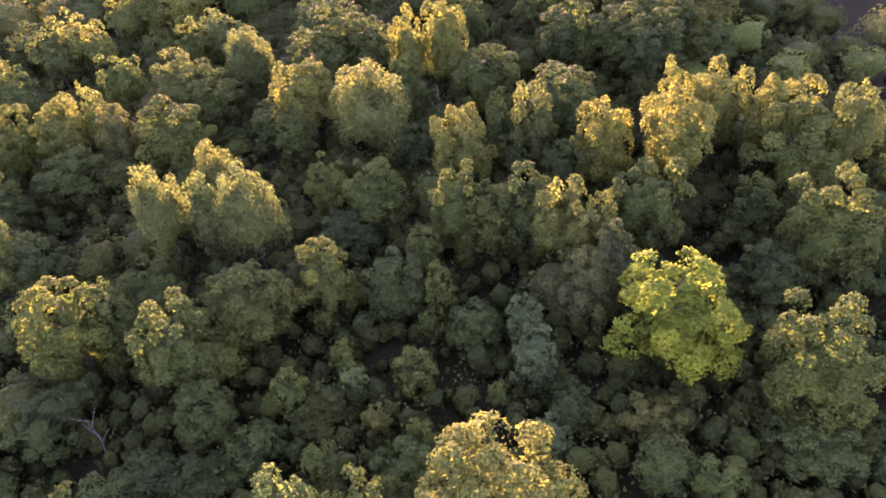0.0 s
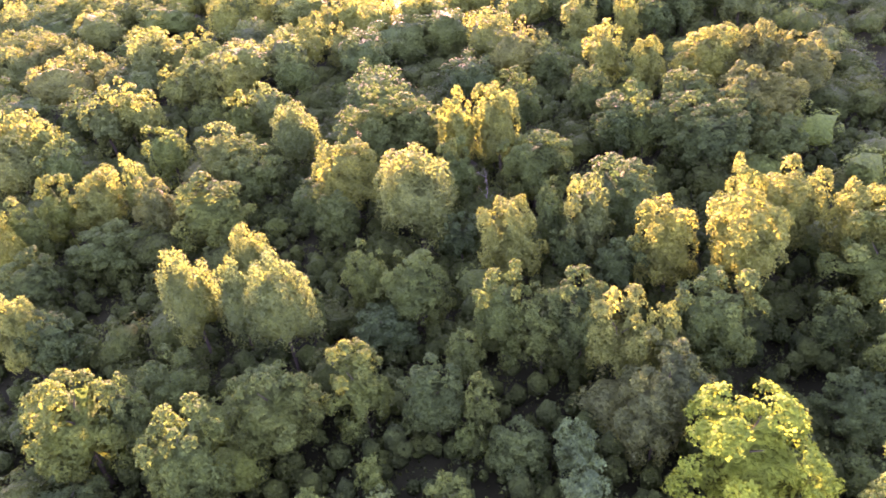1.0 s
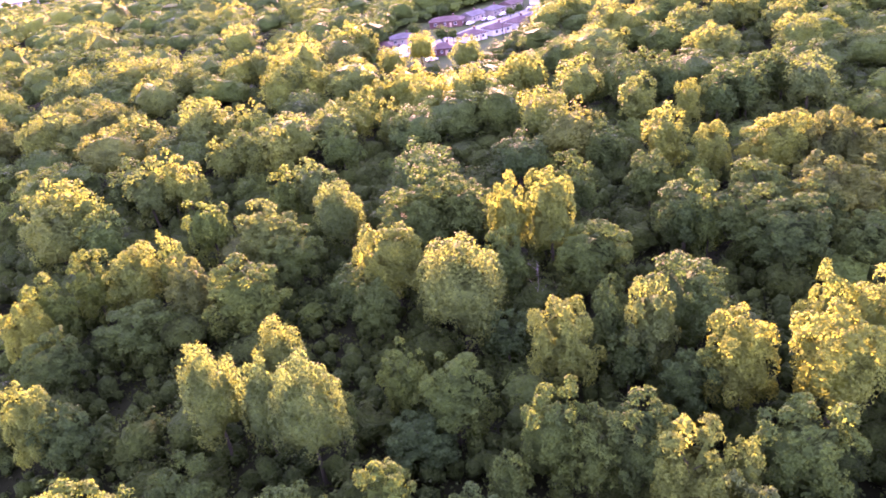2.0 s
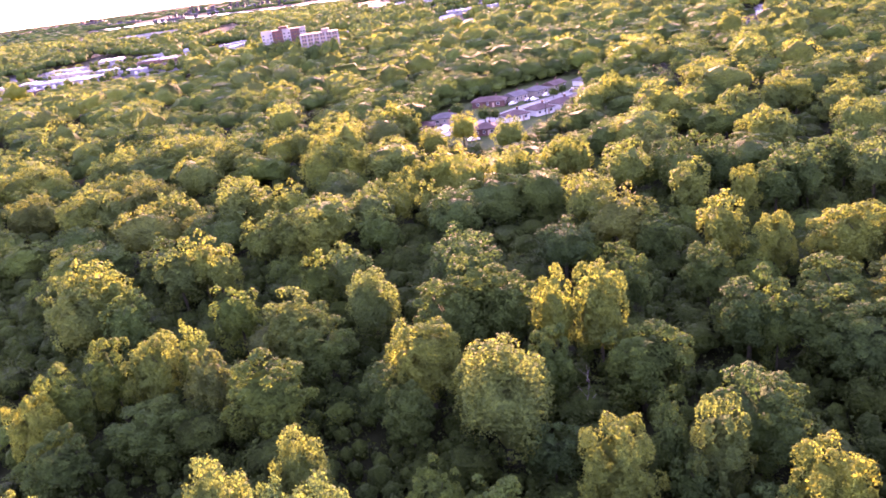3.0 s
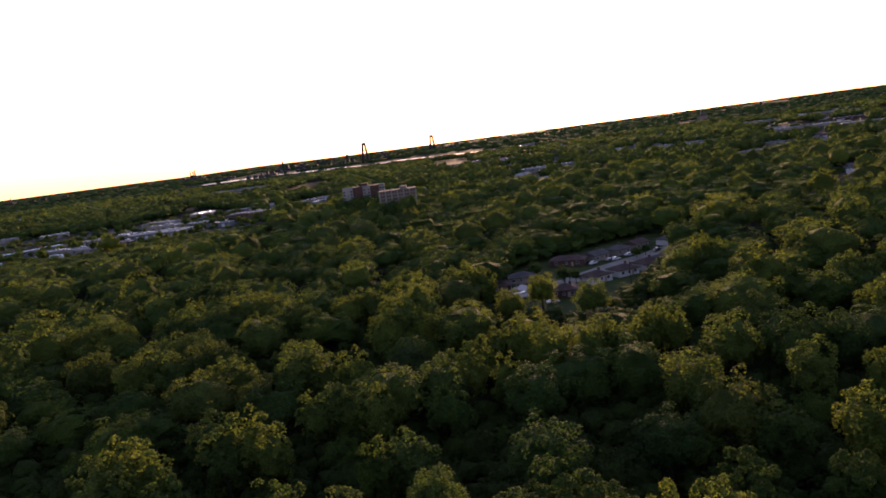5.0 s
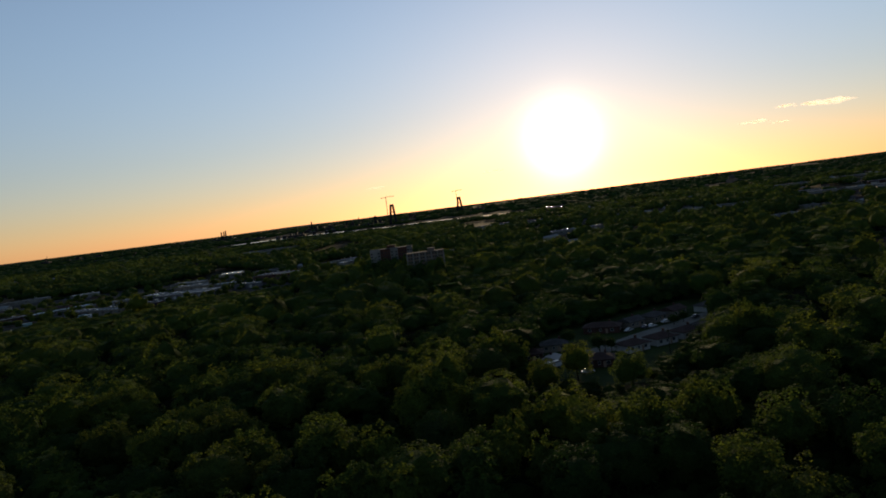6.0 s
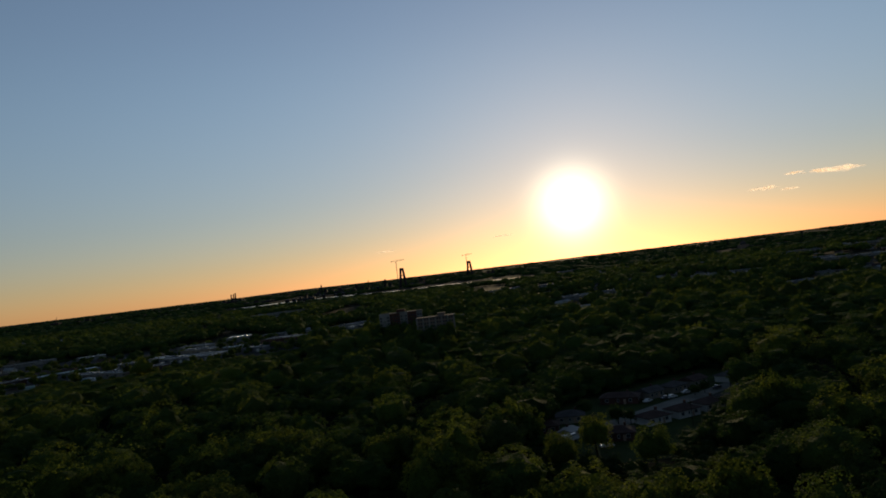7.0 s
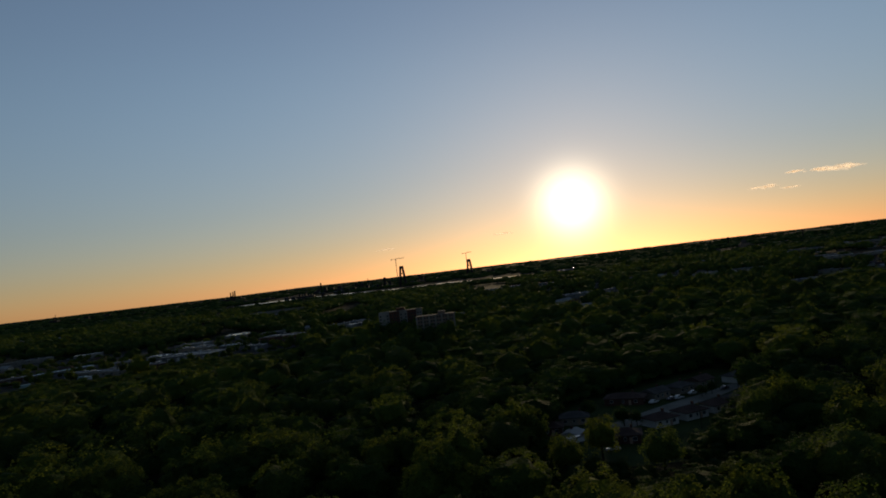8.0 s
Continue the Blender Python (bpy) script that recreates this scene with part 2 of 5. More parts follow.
def add_box(bm, x0, y0, z0, x1, y1, z1, bevel=0.0):
    made = bmesh.ops.create_cube(bm, size=1)
    bmesh.ops.scale(bm, vec=(x1 - x0, y1 - y0, z1 - z0), verts=made["verts"])
    bmesh.ops.translate(bm, vec=((x0 + x1) / 2, (y0 + y1) / 2, (z0 + z1) / 2), verts=made["verts"])
    if bevel:
        edges = list({e for v in made["verts"] for e in v.link_edges})
        bmesh.ops.bevel(bm, geom=edges, offset=bevel, segments=1, affect="EDGES")
    return bm


def box(x0, y0, z0, x1, y1, z1, bevel=0.0):
    return add_box(bmesh.new(), x0, y0, z0, x1, y1, z1, bevel)


def add_tube(bm, a, b, ra, rb, sides=8):
    """A tapered tube from a to b."""
    a, b = Vector(a), Vector(b)
    turn = (b - a).to_track_quat("Z", "Y").to_matrix()
    rings = []
    for end, r in ((a, ra), (b, rb)):
        rings.append([bm.verts.new(end + turn @ Vector((r * math.cos(k * math.tau / sides), r * math.sin(k * math.tau / sides), 0))) for k in range(sides)])
    for k in range(sides):
        bm.faces.new((rings[0][k], rings[0][(k + 1) % sides], rings[1][(k + 1) % sides], rings[1][k]))
    bm.faces.new(rings[0][::-1])
    bm.faces.new(rings[1])
    return bm


def sheet(name, corners, material, z, label, category):
    """A flat piece of ground, 6 cm thick, with its corners in the plan."""
    bm = bmesh.new()
    top = [bm.verts.new((x, y, z + rise(y))) for x, y in corners]
    low = [bm.verts.new((x, y, z + rise(y) - 0.06)) for x, y in corners]
    bm.faces.new(top)
    for k in range(len(top)):
        bm.faces.new((top[k], low[k], low[(k + 1) % len(top)], top[(k + 1) % len(top)]))
    bmesh.ops.recalc_face_normals(bm, faces=bm.faces)
    return tagged(part(name, bm, material), label, category, kind="structure")


def thing(name, x, y, turn, label, category, group="", z=None):
    ob = new(name)
    ob.empty_display_size = 0.5
    ob.matrix_basis = pose(x, y, rise(y) if z is None else z, 0, 0, turn)
    return tagged(ob, label, category, group)


def rise(y):
    """The height of the ground, which climbs gently towards the far horizon."""
    s = min(max((y - 1800) / 3100, 0), 1)
    return 45 * s * s * (3 - 2 * s)


# ---- ground ----
def build_ground():
    bm = bmesh.new()
    xs = [-4600, -3000, -1800, -1550, -1350, -1200, -1080, -960, -820, -660, -500, -250, -120, -60, 0, 60, 120, 250, 500, 1000, 1800, 3000, 4600]
    ys = [-1500, -400, -100, 0, 100, 200, 400, 700, 1000, 1400, 1800] + list(range(2000, 4960, 155)) + [4960]
    rng = np.random.default_rng(4)
    hill = lambda x, y: 7 * math.exp(-(((x + 1010) / 150) ** 2)) + 3 * math.exp(-(((x + 1250) / 130) ** 2)) if y > 4600 else 0
    grid = [[bm.verts.new((x, y, rise(y) + hill(x, y) + (rng.normal(0, 1.2) if y > 4200 else 0))) for x in xs] for y in ys]
    for j in range(len(ys) - 1):
        for i in range(len(xs) - 1):
            bm.faces.new((grid[j][i], grid[j][i + 1], grid[j + 1][i + 1], grid[j + 1][i]))
    tagged(part("ground", bm, SOIL), "leaf-littered forest floor and far plain, darkened as shaded ground", "ground", kind="structure")


build_ground()
sheet("lawn", [(20, 236), (70, 232), (98, 262), (140, 305), (140, 372), (108, 384), (70, 368), (40, 340), (16, 300)], GRASS, 0.08, "shaded mown grass round the houses", "lawn")
sheet("road", [(50, 276), (60, 282), (74, 297), (86, 305), (96, 312), (120, 334), (116, 339), (92, 319), (80, 312), (68, 303), (54, 291), (44, 284)], CONCRETE, 0.14, "pale grey concrete street between the houses", "road")
sheet("pavement", [(-400, 578), (-360, 600), (-290, 622), (-235, 690), (-165, 780), (-170, 860), (-270, 1010), (-640, 1040), (-560, 830)], ASPHALT, 0.10, "worn asphalt yards of the works", "pavement")
sheet("field", [(-210, 930), (-90, 930), (-70, 1060), (-190, 1080)], GRASS, 0.10, "dull open grass beside the sheds", "field")


# ---- trees ----
ICO_V = []
for a, b in ((1, 1.618), (-1, 1.618), (1, -1.618), (-1, -1.618)):
    ICO_V += [(0, a, b), (a, b, 0), (b, 0, a)]
ICO_V = np.array(ICO_V) / math.hypot(1, 1.618)
ICO_F = []
for i in range(12):
    for j in range(i + 1, 12):
        for k in range(j + 1, 12):
            if max(np.linalg.norm(ICO_V[i] - ICO_V[j]), np.linalg.norm(ICO_V[j] - ICO_V[k]), np.linalg.norm(ICO_V[i] - ICO_V[k])) < 1.1:
                out = np.dot(np.cross(ICO_V[j] - ICO_V[i], ICO_V[k] - ICO_V[i]), ICO_V[i]) > 0
                ICO_F.append((i, j, k) if out else (i, k, j))
ICO_F = np.array(ICO_F)


def dome_lobes(rng, count, middle, wide, tall, r0, r1, low=-0.45, stretch=1.15, loose=0.72):
    """Lobes spread over an egg-shaped crown: rows of x, y, z, radius, height."""
    n = np.arange(count)
    up = low + (1 - low) * (n + 0.5) / count
    turn = n * 2.39996 + rng.normal(0, 0.3, count)
    side = np.sqrt(1 - up**2)
    far = rng.uniform(loose, 1.08, count) * (1 + 0.08 * np.sin(turn + rng.uniform(0, 6)) + 0.07 * np.sin(2 * turn + rng.uniform(0, 6)))
    r = rng.uniform(r0, r1, count) * (1 - 0.15 * up)
    return np.stack([side * np.cos(turn) * wide * far, side * np.sin(turn) * wide * far, middle + up * tall * far, r, r * stretch * rng.uniform(0.85, 1.2, count)], 1)


def spire_lobes(rng):
    """A column of upright rounded boughs, the middle ones highest, over a full leafy body."""
    rows = list(dome_lobes(rng, 22, 9.2, 3.9, 5.2, 1.0, 1.6, -0.8, 1.3, 0.72))
    for k in range(9):
        turn, out = k * 2.39996 + rng.normal(0, 0.25), 0.3 + 3.4 * (k / 8) ** 0.6
        top = 15.9 - 0.3 * out * out + rng.normal(0, 0.3)
        for n in range(4):
            r = 1.85 - 0.16 * n
            rows.append(((out + 0.1 * n) * math.cos(turn), (out + 0.1 * n) * math.sin(turn), top - 4.6 + 1.2 * n, r, r * 1.2))
    return np.array(rows)


def lobes_of(kind, rng):
    """The boughs of one crown: how many, how far they stand out and how large they are differ from kind to kind."""
    if kind == "spired":
        return spire_lobes(rng)
    if kind == "oak":
        return dome_lobes(rng, 40, 9.6, 4.2, 6.1, 0.8, 1.45, -0.75, 0.9, 0.76)
    if kind == "yellow":
        return dome_lobes(rng, 28, 9.8, 3.9, 6.0, 0.9, 1.75, -0.8, 1.2, 0.62)
    if kind == "bright":
        return dome_lobes(rng, 30, 9.4, 4.2, 6.3, 0.85, 1.7, -0.8, 0.9, 0.6)
    if kind == "sapling":
        return dome_lobes(rng, 20, 9.0, 3.8, 6.6, 0.9, 1.6, -0.85, 1.3, 0.64)
    return dome_lobes(rng, 28, 9.2, 4.0, 6.5, 0.85, 1.65, -0.85, 1.1, 0.64)


def puffs_of(lobes, rng, each, small=0.36, large=0.62):
    """The leafy tufts that stand out all over each bough, mostly outwards and up."""
    which = np.repeat(np.arange(len(lobes)), each)
    out = lobes[which, :3] - (0, 0, 8.5)
    out /= np.linalg.norm(out, axis=1)[:, None] + 1e-6
    way = rng.normal(0, 1, (len(which), 3)) + 0.9 * out + (0, 0, 0.35)
    way /= np.linalg.norm(way, axis=1)[:, None]
    r = lobes[which, 3] * rng.uniform(small, large, len(which))
    reach = np.stack([lobes[which, 3], lobes[which, 3], lobes[which, 4]], 1) * rng.uniform(0.6, 0.88, len(which))[:, None]
    return np.concatenate([lobes[which, :3] + way * reach, r[:, None], (r * lobes[which, 4] / lobes[which, 3])[:, None]], 1)


def crown_arrays(lobes, rng, leaves, size, core=0.8, spread=0.6, hollow=True, loose=0.17):
    """Leaf clumps over a set of lobes, each a small pointed face, round a closed inner core."""
    count = np.maximum((leaves * lobes[:, 3] ** 2 / (lobes[:, 3] ** 2).sum()).astype(int), 3)
    which = np.repeat(np.arange(len(lobes)), count)
    n = len(which)
    outward = lobes[:, :3] - (0, 0, 8.5) if hollow else np.zeros((len(lobes), 3))
    outward = outward / (np.linalg.norm(outward, axis=1)[:, None] + 1e-6)
    way = rng.normal(0, 1, (n, 3))
    way[:, 2] = np.where(way[:, 2] < -0.9, -way[:, 2], way[:, 2])
    way += 0.8 * outward[which]
    way /= np.linalg.norm(way, axis=1)[:, None]
    stretch = np.stack([lobes[which, 3], lobes[which, 3], lobes[which, 4]], 1)
    place = lobes[which, :3] + way * stretch * rng.uniform(0.97 - loose, 0.97 + loose, n)[:, None]
    normal = way + rng.normal(0, spread, (n, 3))
    normal /= np.linalg.norm(normal, axis=1)[:, None]
    side = np.cross(normal, rng.normal(0, 1, (n, 3)))
    side /= np.linalg.norm(side, axis=1)[:, None] + 1e-9
    along = np.cross(normal, side)
    s = (size * rng.uniform(0.6, 1.35, n))[:, None]
    droop = normal * s * rng.uniform(-0.25, 0.1, n)[:, None]
    verts = np.stack([place - side * s * 0.5 - along * s * 0.3, place + side * s * 0.5 - along * s * 0.3, place + along * s * 0.75 + droop], 1).reshape(-1, 3)
    faces = np.arange(3 * n).reshape(-1, 3)
    round_way = way + 0.35 * outward[which] + rng.normal(0, 0.16, (n, 3))
    normals = np.repeat(round_way / np.linalg.norm(round_way, axis=1)[:, None], 3, axis=0)
    if core:
        bumps = rng.uniform(0.8, 1.1, (len(lobes), 12, 1))
        inner = lobes[:, None, :3] + ICO_V[None] * bumps * np.stack([lobes[:, 3], lobes[:, 3], lobes[:, 4]], 1)[:, None] * core
        core_faces = ICO_F[None] + 12 * np.arange(len(lobes))[:, None, None]
        faces = np.concatenate([faces, core_faces.reshape(-1, 3) + len(verts)])
        verts = np.concatenate([verts, inner.reshape(-1, 3)])
        normals = np.concatenate([normals, np.tile(ICO_V, (len(lobes), 1))])
    return verts, faces, normals


def ico_grid(times):
    """A sphere of triangles, its faces split into four the given number of times."""
    verts, faces = [tuple(v) for v in ICO_V], [tuple(f) for f in ICO_F]
    for _ in range(times):
        middle, parts = {}, []

        def between(a, b):
            key = (min(a, b), max(a, b))
            if key not in middle:
                p = np.array(verts[a]) + np.array(verts[b])
                middle[key] = len(verts)
                verts.append(tuple(p / np.linalg.norm(p)))
            return middle[key]

        for a, b, c in faces:
            ab, bc, ca = between(a, b), between(b, c), between(c, a)
            parts += [(a, ab, ca), (b, bc, ab), (c, ca, bc), (ab, bc, ca)]
        faces = parts
    return np.array(verts), np.array(faces)


SPHERES = [ico_grid(n) for n in range(4)]


def shell_arrays(lobes, rng, fine=3, rough=0.05, shrink=1.0):
    """The closed billowing skin round a crown's lobes, open below."""
    way, faces = SPHERES[fine]
    middle = np.array((0, 0, 8.2))
    at = lobes[:, :3] - middle
    size = np.stack([lobes[:, 3], lobes[:, 3], lobes[:, 4]], 1)
    d = way[:, None] / size[None]
    o = at[None] / size[None]
    dd, do, oo = (d * d).sum(2), (d * o).sum(2), (o * o).sum(2)
    root = do * do - dd * (oo - 1)
    far = np.where(root > 0, (do + np.sqrt(np.maximum(root, 0))) / dd, 0).max(1)
    least = 0.62 * np.median(far[far > 0])
    far = np.maximum(far, least) * shrink * rng.uniform(1 - rough, 1 + rough, len(way))
    keep = way[faces, 2].mean(1) > -0.72
    rounded = way + rng.normal(0, 0.28, way.shape)
    return middle + way * far[:, None], faces[keep], rounded / np.linalg.norm(rounded, axis=1)[:, None]


def joined(*pieces):
    verts, faces, normals, base = [], [], [], 0
    for v, f, n in pieces:
        verts.append(v)
        faces.append(f + base)
        normals.append(n)
        base += len(v)
    return np.concatenate(verts), np.concatenate(faces), np.concatenate(normals)


def trunk_mesh(rng):
    bm = bmesh.new()
    bend = rng.normal(0, 0.25, 2)
    knots = [(0, 0, -0.2), (bend[0] * 0.4, bend[1] * 0.4, 4), (bend[0], bend[1], 8.5), (bend[0] * 0.6, bend[1] * 0.6, 11.5)]
    for (a, b), (ra, rb) in zip(zip(knots, knots[1:]), ((0.36, 0.27), (0.27, 0.19), (0.19, 0.07))):
        add_tube(bm, a, b, ra, rb, 7)
    for k in range(6):
        z, turn = 5.5 + k * 1.1, k * 2.4 + rng.normal(0, 0.3)
        out = 2.2 - k * 0.2
        add_tube(bm, (bend[0], bend[1], z), (out * math.cos(turn), out * math.sin(turn), z + 1.8), 0.13, 0.04, 5)
    me = bpy.data.meshes.new("trunk")
    bm.to_mesh(me)
    bm.free()
    me.materials.append(BARK)
    return me


TREE_WORDS = {
    "yellow": "broadleaf tree with yellow-green sunlit crown in the forest",
    "leafy": "full round broadleaf tree with fresh green leaves",
    "spired": "tall broadleaf tree with several pale green spires",
    "oak": "broad domed tree with dull grey-green foliage",
    "green": "mid-green ovoid broadleaf tree among other trees",
    "bright": "open bright yellow-green tree with separate leafy boughs",
    "sapling": "small slender light green tree in the understorey",
    "olive": "olive-brown green tree with a thin uneven crown",
    "thicket": "low tree between tall crowns, its leaves darkened for shade",
    "bluish": "small feathery bluish-green tree in the understorey",
}
CROWNS, TRUNKS, PLANTED = {}, {}, []
for number, kind in enumerate(TREE_WORDS):
    for variant in range(3):
        rng = np.random.default_rng(100 * number + variant)
        lobes = lobes_of(kind, rng)
        tufts = puffs_of(lobes, rng, 9, 0.34, 0.6)
        # fine for the nearest, coarse for the rest, and with taller boughs for broad crowns, which are drawn out sideways
        for near, leaves, size in (("near", 9600, 0.265), ("far", 2200, 0.44), ("broad", 2800, 0.37)):
            if near == "broad":
                lobes[:, 4] *= 1.65
                lobes[:, 3] *= 1.1
                tufts = puffs_of(lobes, rng, 9, 0.34, 0.6)
            skin = shell_arrays(lobes, rng, 2, 0.08, 0.68 if kind == "bright" else 0.74)
            inner = crown_arrays(lobes, rng, int(leaves * 0.28), size * 1.1, 0, 0.45, True, 0.1)
            verts, faces, normals = joined(crown_arrays(tufts, rng, int(leaves * 0.72), size, 0, 0.4, True, 0.14), inner, skin)
            CROWNS[kind, variant, near] = tri_mesh("crown", verts, faces, normals, [LEAVES[kind]])
        TRUNKS[kind, variant] = trunk_mesh(rng)


def plant(x, y, height, radius, kind):
    """One tree, its crown's top at that height and as wide as given."""
    n = len(PLANTED)
    PLANTED.append((x, y, radius))
    if kind == "yellow" and y > 100 and n % 5 < 3 and not 20 < x < 105:
        kind = "leafy"
    variant = (n * 7 + n // 3) % 3
    tree = thing("tree", x, y, (n * 137.5) % 360, TREE_WORDS[kind], "tree", "trees of the near forest")
    tree.scale = (radius / 5, radius / 5, height / 17)
    for name, me in (("trunk", TRUNKS[kind, variant]), ("crown", CROWNS[kind, variant, "near" if y < 105 and radius > 3.2 else "broad" if radius > 0.37 * height else "far"])):
        new(name, me).parent = tree


plant(4.9, -3.0, 16.6, 6.9, "yellow")
plant(-11.4, 4.0, 16.0, 3.1, "sapling")
plant(-5.7, 2.9, 12.0, 3.2, "green")
plant(28.9, 10.0, 17.0, 6.5, "bright")
plant(36.4, -1.2, 17.0, 5.4, "green")
plant(-19.9, 27.7, 18.0, 4.4, "green")
plant(-31.3, 37.3, 17.0, 5.2, "green")
plant(-26.5, 37.5, 15.0, 2.8, "oak")
plant(-19.8, 54.1, 18.6, 3.8, "spired")
plant(-14.1, 51.6, 16.8, 2.6, "spired")
plant(-8.9, 47.1, 19.0, 4.0, "spired")
plant(-12.0, 59.8, 17.0, 3.3, "spired")
plant(-11.2, 33.0, 15.0, 4.8, "oak")
plant(-2.1, 33.5, 14.0, 4.1, "green")
plant(5.1, 29.5, 12.0, 3.7, "oak")
plant(9.5, 26.8, 11.0, 2.1, "oak")
plant(2.6, 54.3, 13.0, 3.4, "green")
plant(7.4, 48.9, 13.0, 4.8, "green")
plant(15.8, 37.3, 17.0, 3.7, "green")
plant(22.1, 51.4, 17.0, 4.4, "yellow")
plant(23.4, 33.2, 16.0, 3.7, "oak")
plant(19.0, 34.3, 14.0, 3.1, "oak")
plant(25.7, 28.1, 16.0, 4.1, "yellow")
plant(37.1, 27.8, 16.0, 5.3, "green")
plant(27.4, 20.4, 15.0, 4.0, "olive")
plant(24.2, 18.1, 14.0, 3.7, "olive")
plant(38.6, 41.1, 17.0, 4.3, "yellow")
plant(46.3, 35.9, 19.0, 5.5, "yellow")
plant(57.1, 42.5, 17.0, 4.7, "yellow")
plant(51.6, 44.9, 17.0, 3.3, "yellow")
plant(62.3, 34.7, 17.0, 5.0, "yellow")
plant(59.8, 29.1, 15.0, 6.6, "green")
plant(67.6, 28.1, 17.0, 3.7, "yellow")
plant(51.0, 13.7, 17.0, 5.2, "green")
plant(32.7, 50.5, 18.0, 3.4, "leafy")
plant(39.9, 54.7, 17.0, 5.8, "oak")
plant(12.8, 66.9, 19.0, 6.3, "spired")
plant(4.8, 80.8, 17.0, 5.6, "yellow")
plant(21.0, 76.0, 15.0, 3.8, "green")
plant(16.9, 19.0, 10.0, 2.3, "bluish")
plant(15.4, 13.6, 10.0, 2.7, "bluish")
plant(11.9, 21.5, 8.0, 3.3, "oak")
plant(3.6, 18.1, 8.0, 2.7, "green")
plant(-9.6, 21.5, 8.0, 2.6, "sapling")
plant(-3.1, 24.3, 7.0, 2.0, "sapling")
plant(-18.3, 21.3, 10.0, 3.3, "oak")
plant(23.0, 3.4, 6.0, 3.4, "olive")
plant(-35.1, 26.8, 10.0, 3.7, "oak")
plant(-27.8, 11.3, 13.0, 3.3, "oak")
plant(7.8, 25.9, 6.0, 2.1, "sapling")
plant(-2.0, 14.8, 6.0, 1.9, "olive")
plant(1.7, 11.2, 6.0, 1.6, "sapling")
plant(-38.8, 58.2, 12.0, 3.9, "oak")
plant(30.5, 26.6, 15.0, 2.0, "yellow")
plant(29.2, 55.2, 14.0, 2.3, "oak")
plant(-23.0, 42.7, 12.0, 4.0, "oak")
plant(49.7, 23.7, 11.0, 2.6, "oak")
plant(10.7, 12.9, 5.0, 1.5, "sapling")
plant(16.4, 7.7, 6.0, 2.3, "oak")
plant(-8.4, 11.9, 6.0, 2.3, "sapling")
plant(35.3, 9.3, 7.0, 1.9, "olive")
plant(-6.1, 50.7, 12.0, 2.3, "oak")
plant(33.9, 43.1, 12.0, 3.5, "oak")
plant(10.1, 34.8, 11.0, 2.4, "oak")
plant(2.9, 46.2, 8.0, 4.2, "oak")
plant(-2.8, 20.1, 7.0, 1.8, "bluish")
plant(44.9, 13.9, 9.0, 3.7, "oak")
plant(-14.4, 16.8, 6.0, 2.7, "oak")
plant(21.0, -1.6, 6.0, 3.0, "oak")
plant(12.9, 5.7, 5.0, 2.8, "bluish")
plant(-25.2, 18.1, 5.0, 3.8, "oak")
plant(-33.5, 32.2, 7.0, 3.9, "oak")
plant(24.4, -5.0, 6.0, 3.3, "sapling")
plant(34.2, -5.0, 6.0, 4.6, "oak")
plant(-2.8, 4.5, 8.0, 1.6, "green")
plant(-11.6, 21.9, 5.0, 1.9, "sapling")
plant(5.4, 8.4, 6.0, 2.2, "sapling")
plant(-59.8, 125.4, 17.2, 5.2, "yellow")
plant(-52.0, 125.8, 16.8, 5.0, "yellow")
plant(-55.8, 128.3, 18.0, 5.5, "yellow")
plant(-56.0, 119.4, 15.0, 5.6, "yellow")
plant(-47.0, 116.2, 15.0, 5.1, "green")
plant(-48.9, 81.4, 16.0, 3.6, "yellow")
plant(-48.2, 87.2, 16.0, 4.0, "green")
plant(-42.0, 58.5, 16.0, 3.3, "yellow")
plant(-43.3, 95.0, 16.0, 4.4, "green")
plant(-35.9, 93.1, 16.0, 4.7, "yellow")
plant(-30.3, 94.1, 16.0, 2.7, "yellow")
plant(-26.6, 86.0, 16.0, 3.9, "olive")
plant(-17.3, 79.6, 16.0, 6.3, "green")
plant(-25.8, 109.6, 16.0, 4.7, "green")
plant(-15.4, 101.2, 16.0, 5.9, "yellow")
plant(-40.4, 132.8, 16.2, 5.1, "yellow")
plant(-32.8, 133.2, 15.8, 4.8, "yellow")
plant(-36.5, 135.6, 17.0, 5.3, "yellow")
plant(-6.4, 120.9, 16.0, 5.0, "yellow")
plant(-12.2, 120.3, 15.0, 3.8, "green")
plant(-2.3, 104.0, 16.0, 4.7, "spired")
plant(9.9, 92.9, 17.2, 5.9, "oak")
plant(18.7, 93.4, 16.8, 5.7, "oak")
plant(14.4, 96.2, 18.0, 6.2, "oak")
plant(24.8, 84.8, 19.0, 3.4, "yellow")
plant(31.1, 83.7, 20.0, 4.5, "yellow")
plant(39.4, 95.3, 16.0, 4.4, "oak")
plant(33.5, 73.3, 15.0, 6.2, "green")
plant(31.3, 60.4, 12.0, 2.2, "oak")
plant(15.7, 114.9, 16.0, 6.5, "oak")
plant(51.9, 79.1, 16.0, 5.5, "oak")
plant(54.0, 75.4, 15.0, 2.8, "green")
plant(60.1, 74.6, 15.0, 6.5, "oak")
plant(61.5, 66.4, 15.0, 5.7, "oak")
plant(65.9, 80.9, 16.0, 5.3, "oak")
plant(72.1, 75.5, 15.2, 5.4, "olive")
plant(80.1, 75.9, 14.8, 5.1, "olive")
plant(76.2, 78.5, 16.0, 5.6, "olive")
plant(63.8, 110.1, 17.0, 4.9, "yellow")
plant(69.3, 101.5, 16.0, 3.6, "yellow")
plant(79.6, 96.7, 17.0, 6.4, "yellow")
plant(86.9, 94.2, 15.2, 4.4, "olive")
plant(93.4, 94.5, 14.8, 4.2, "olive")
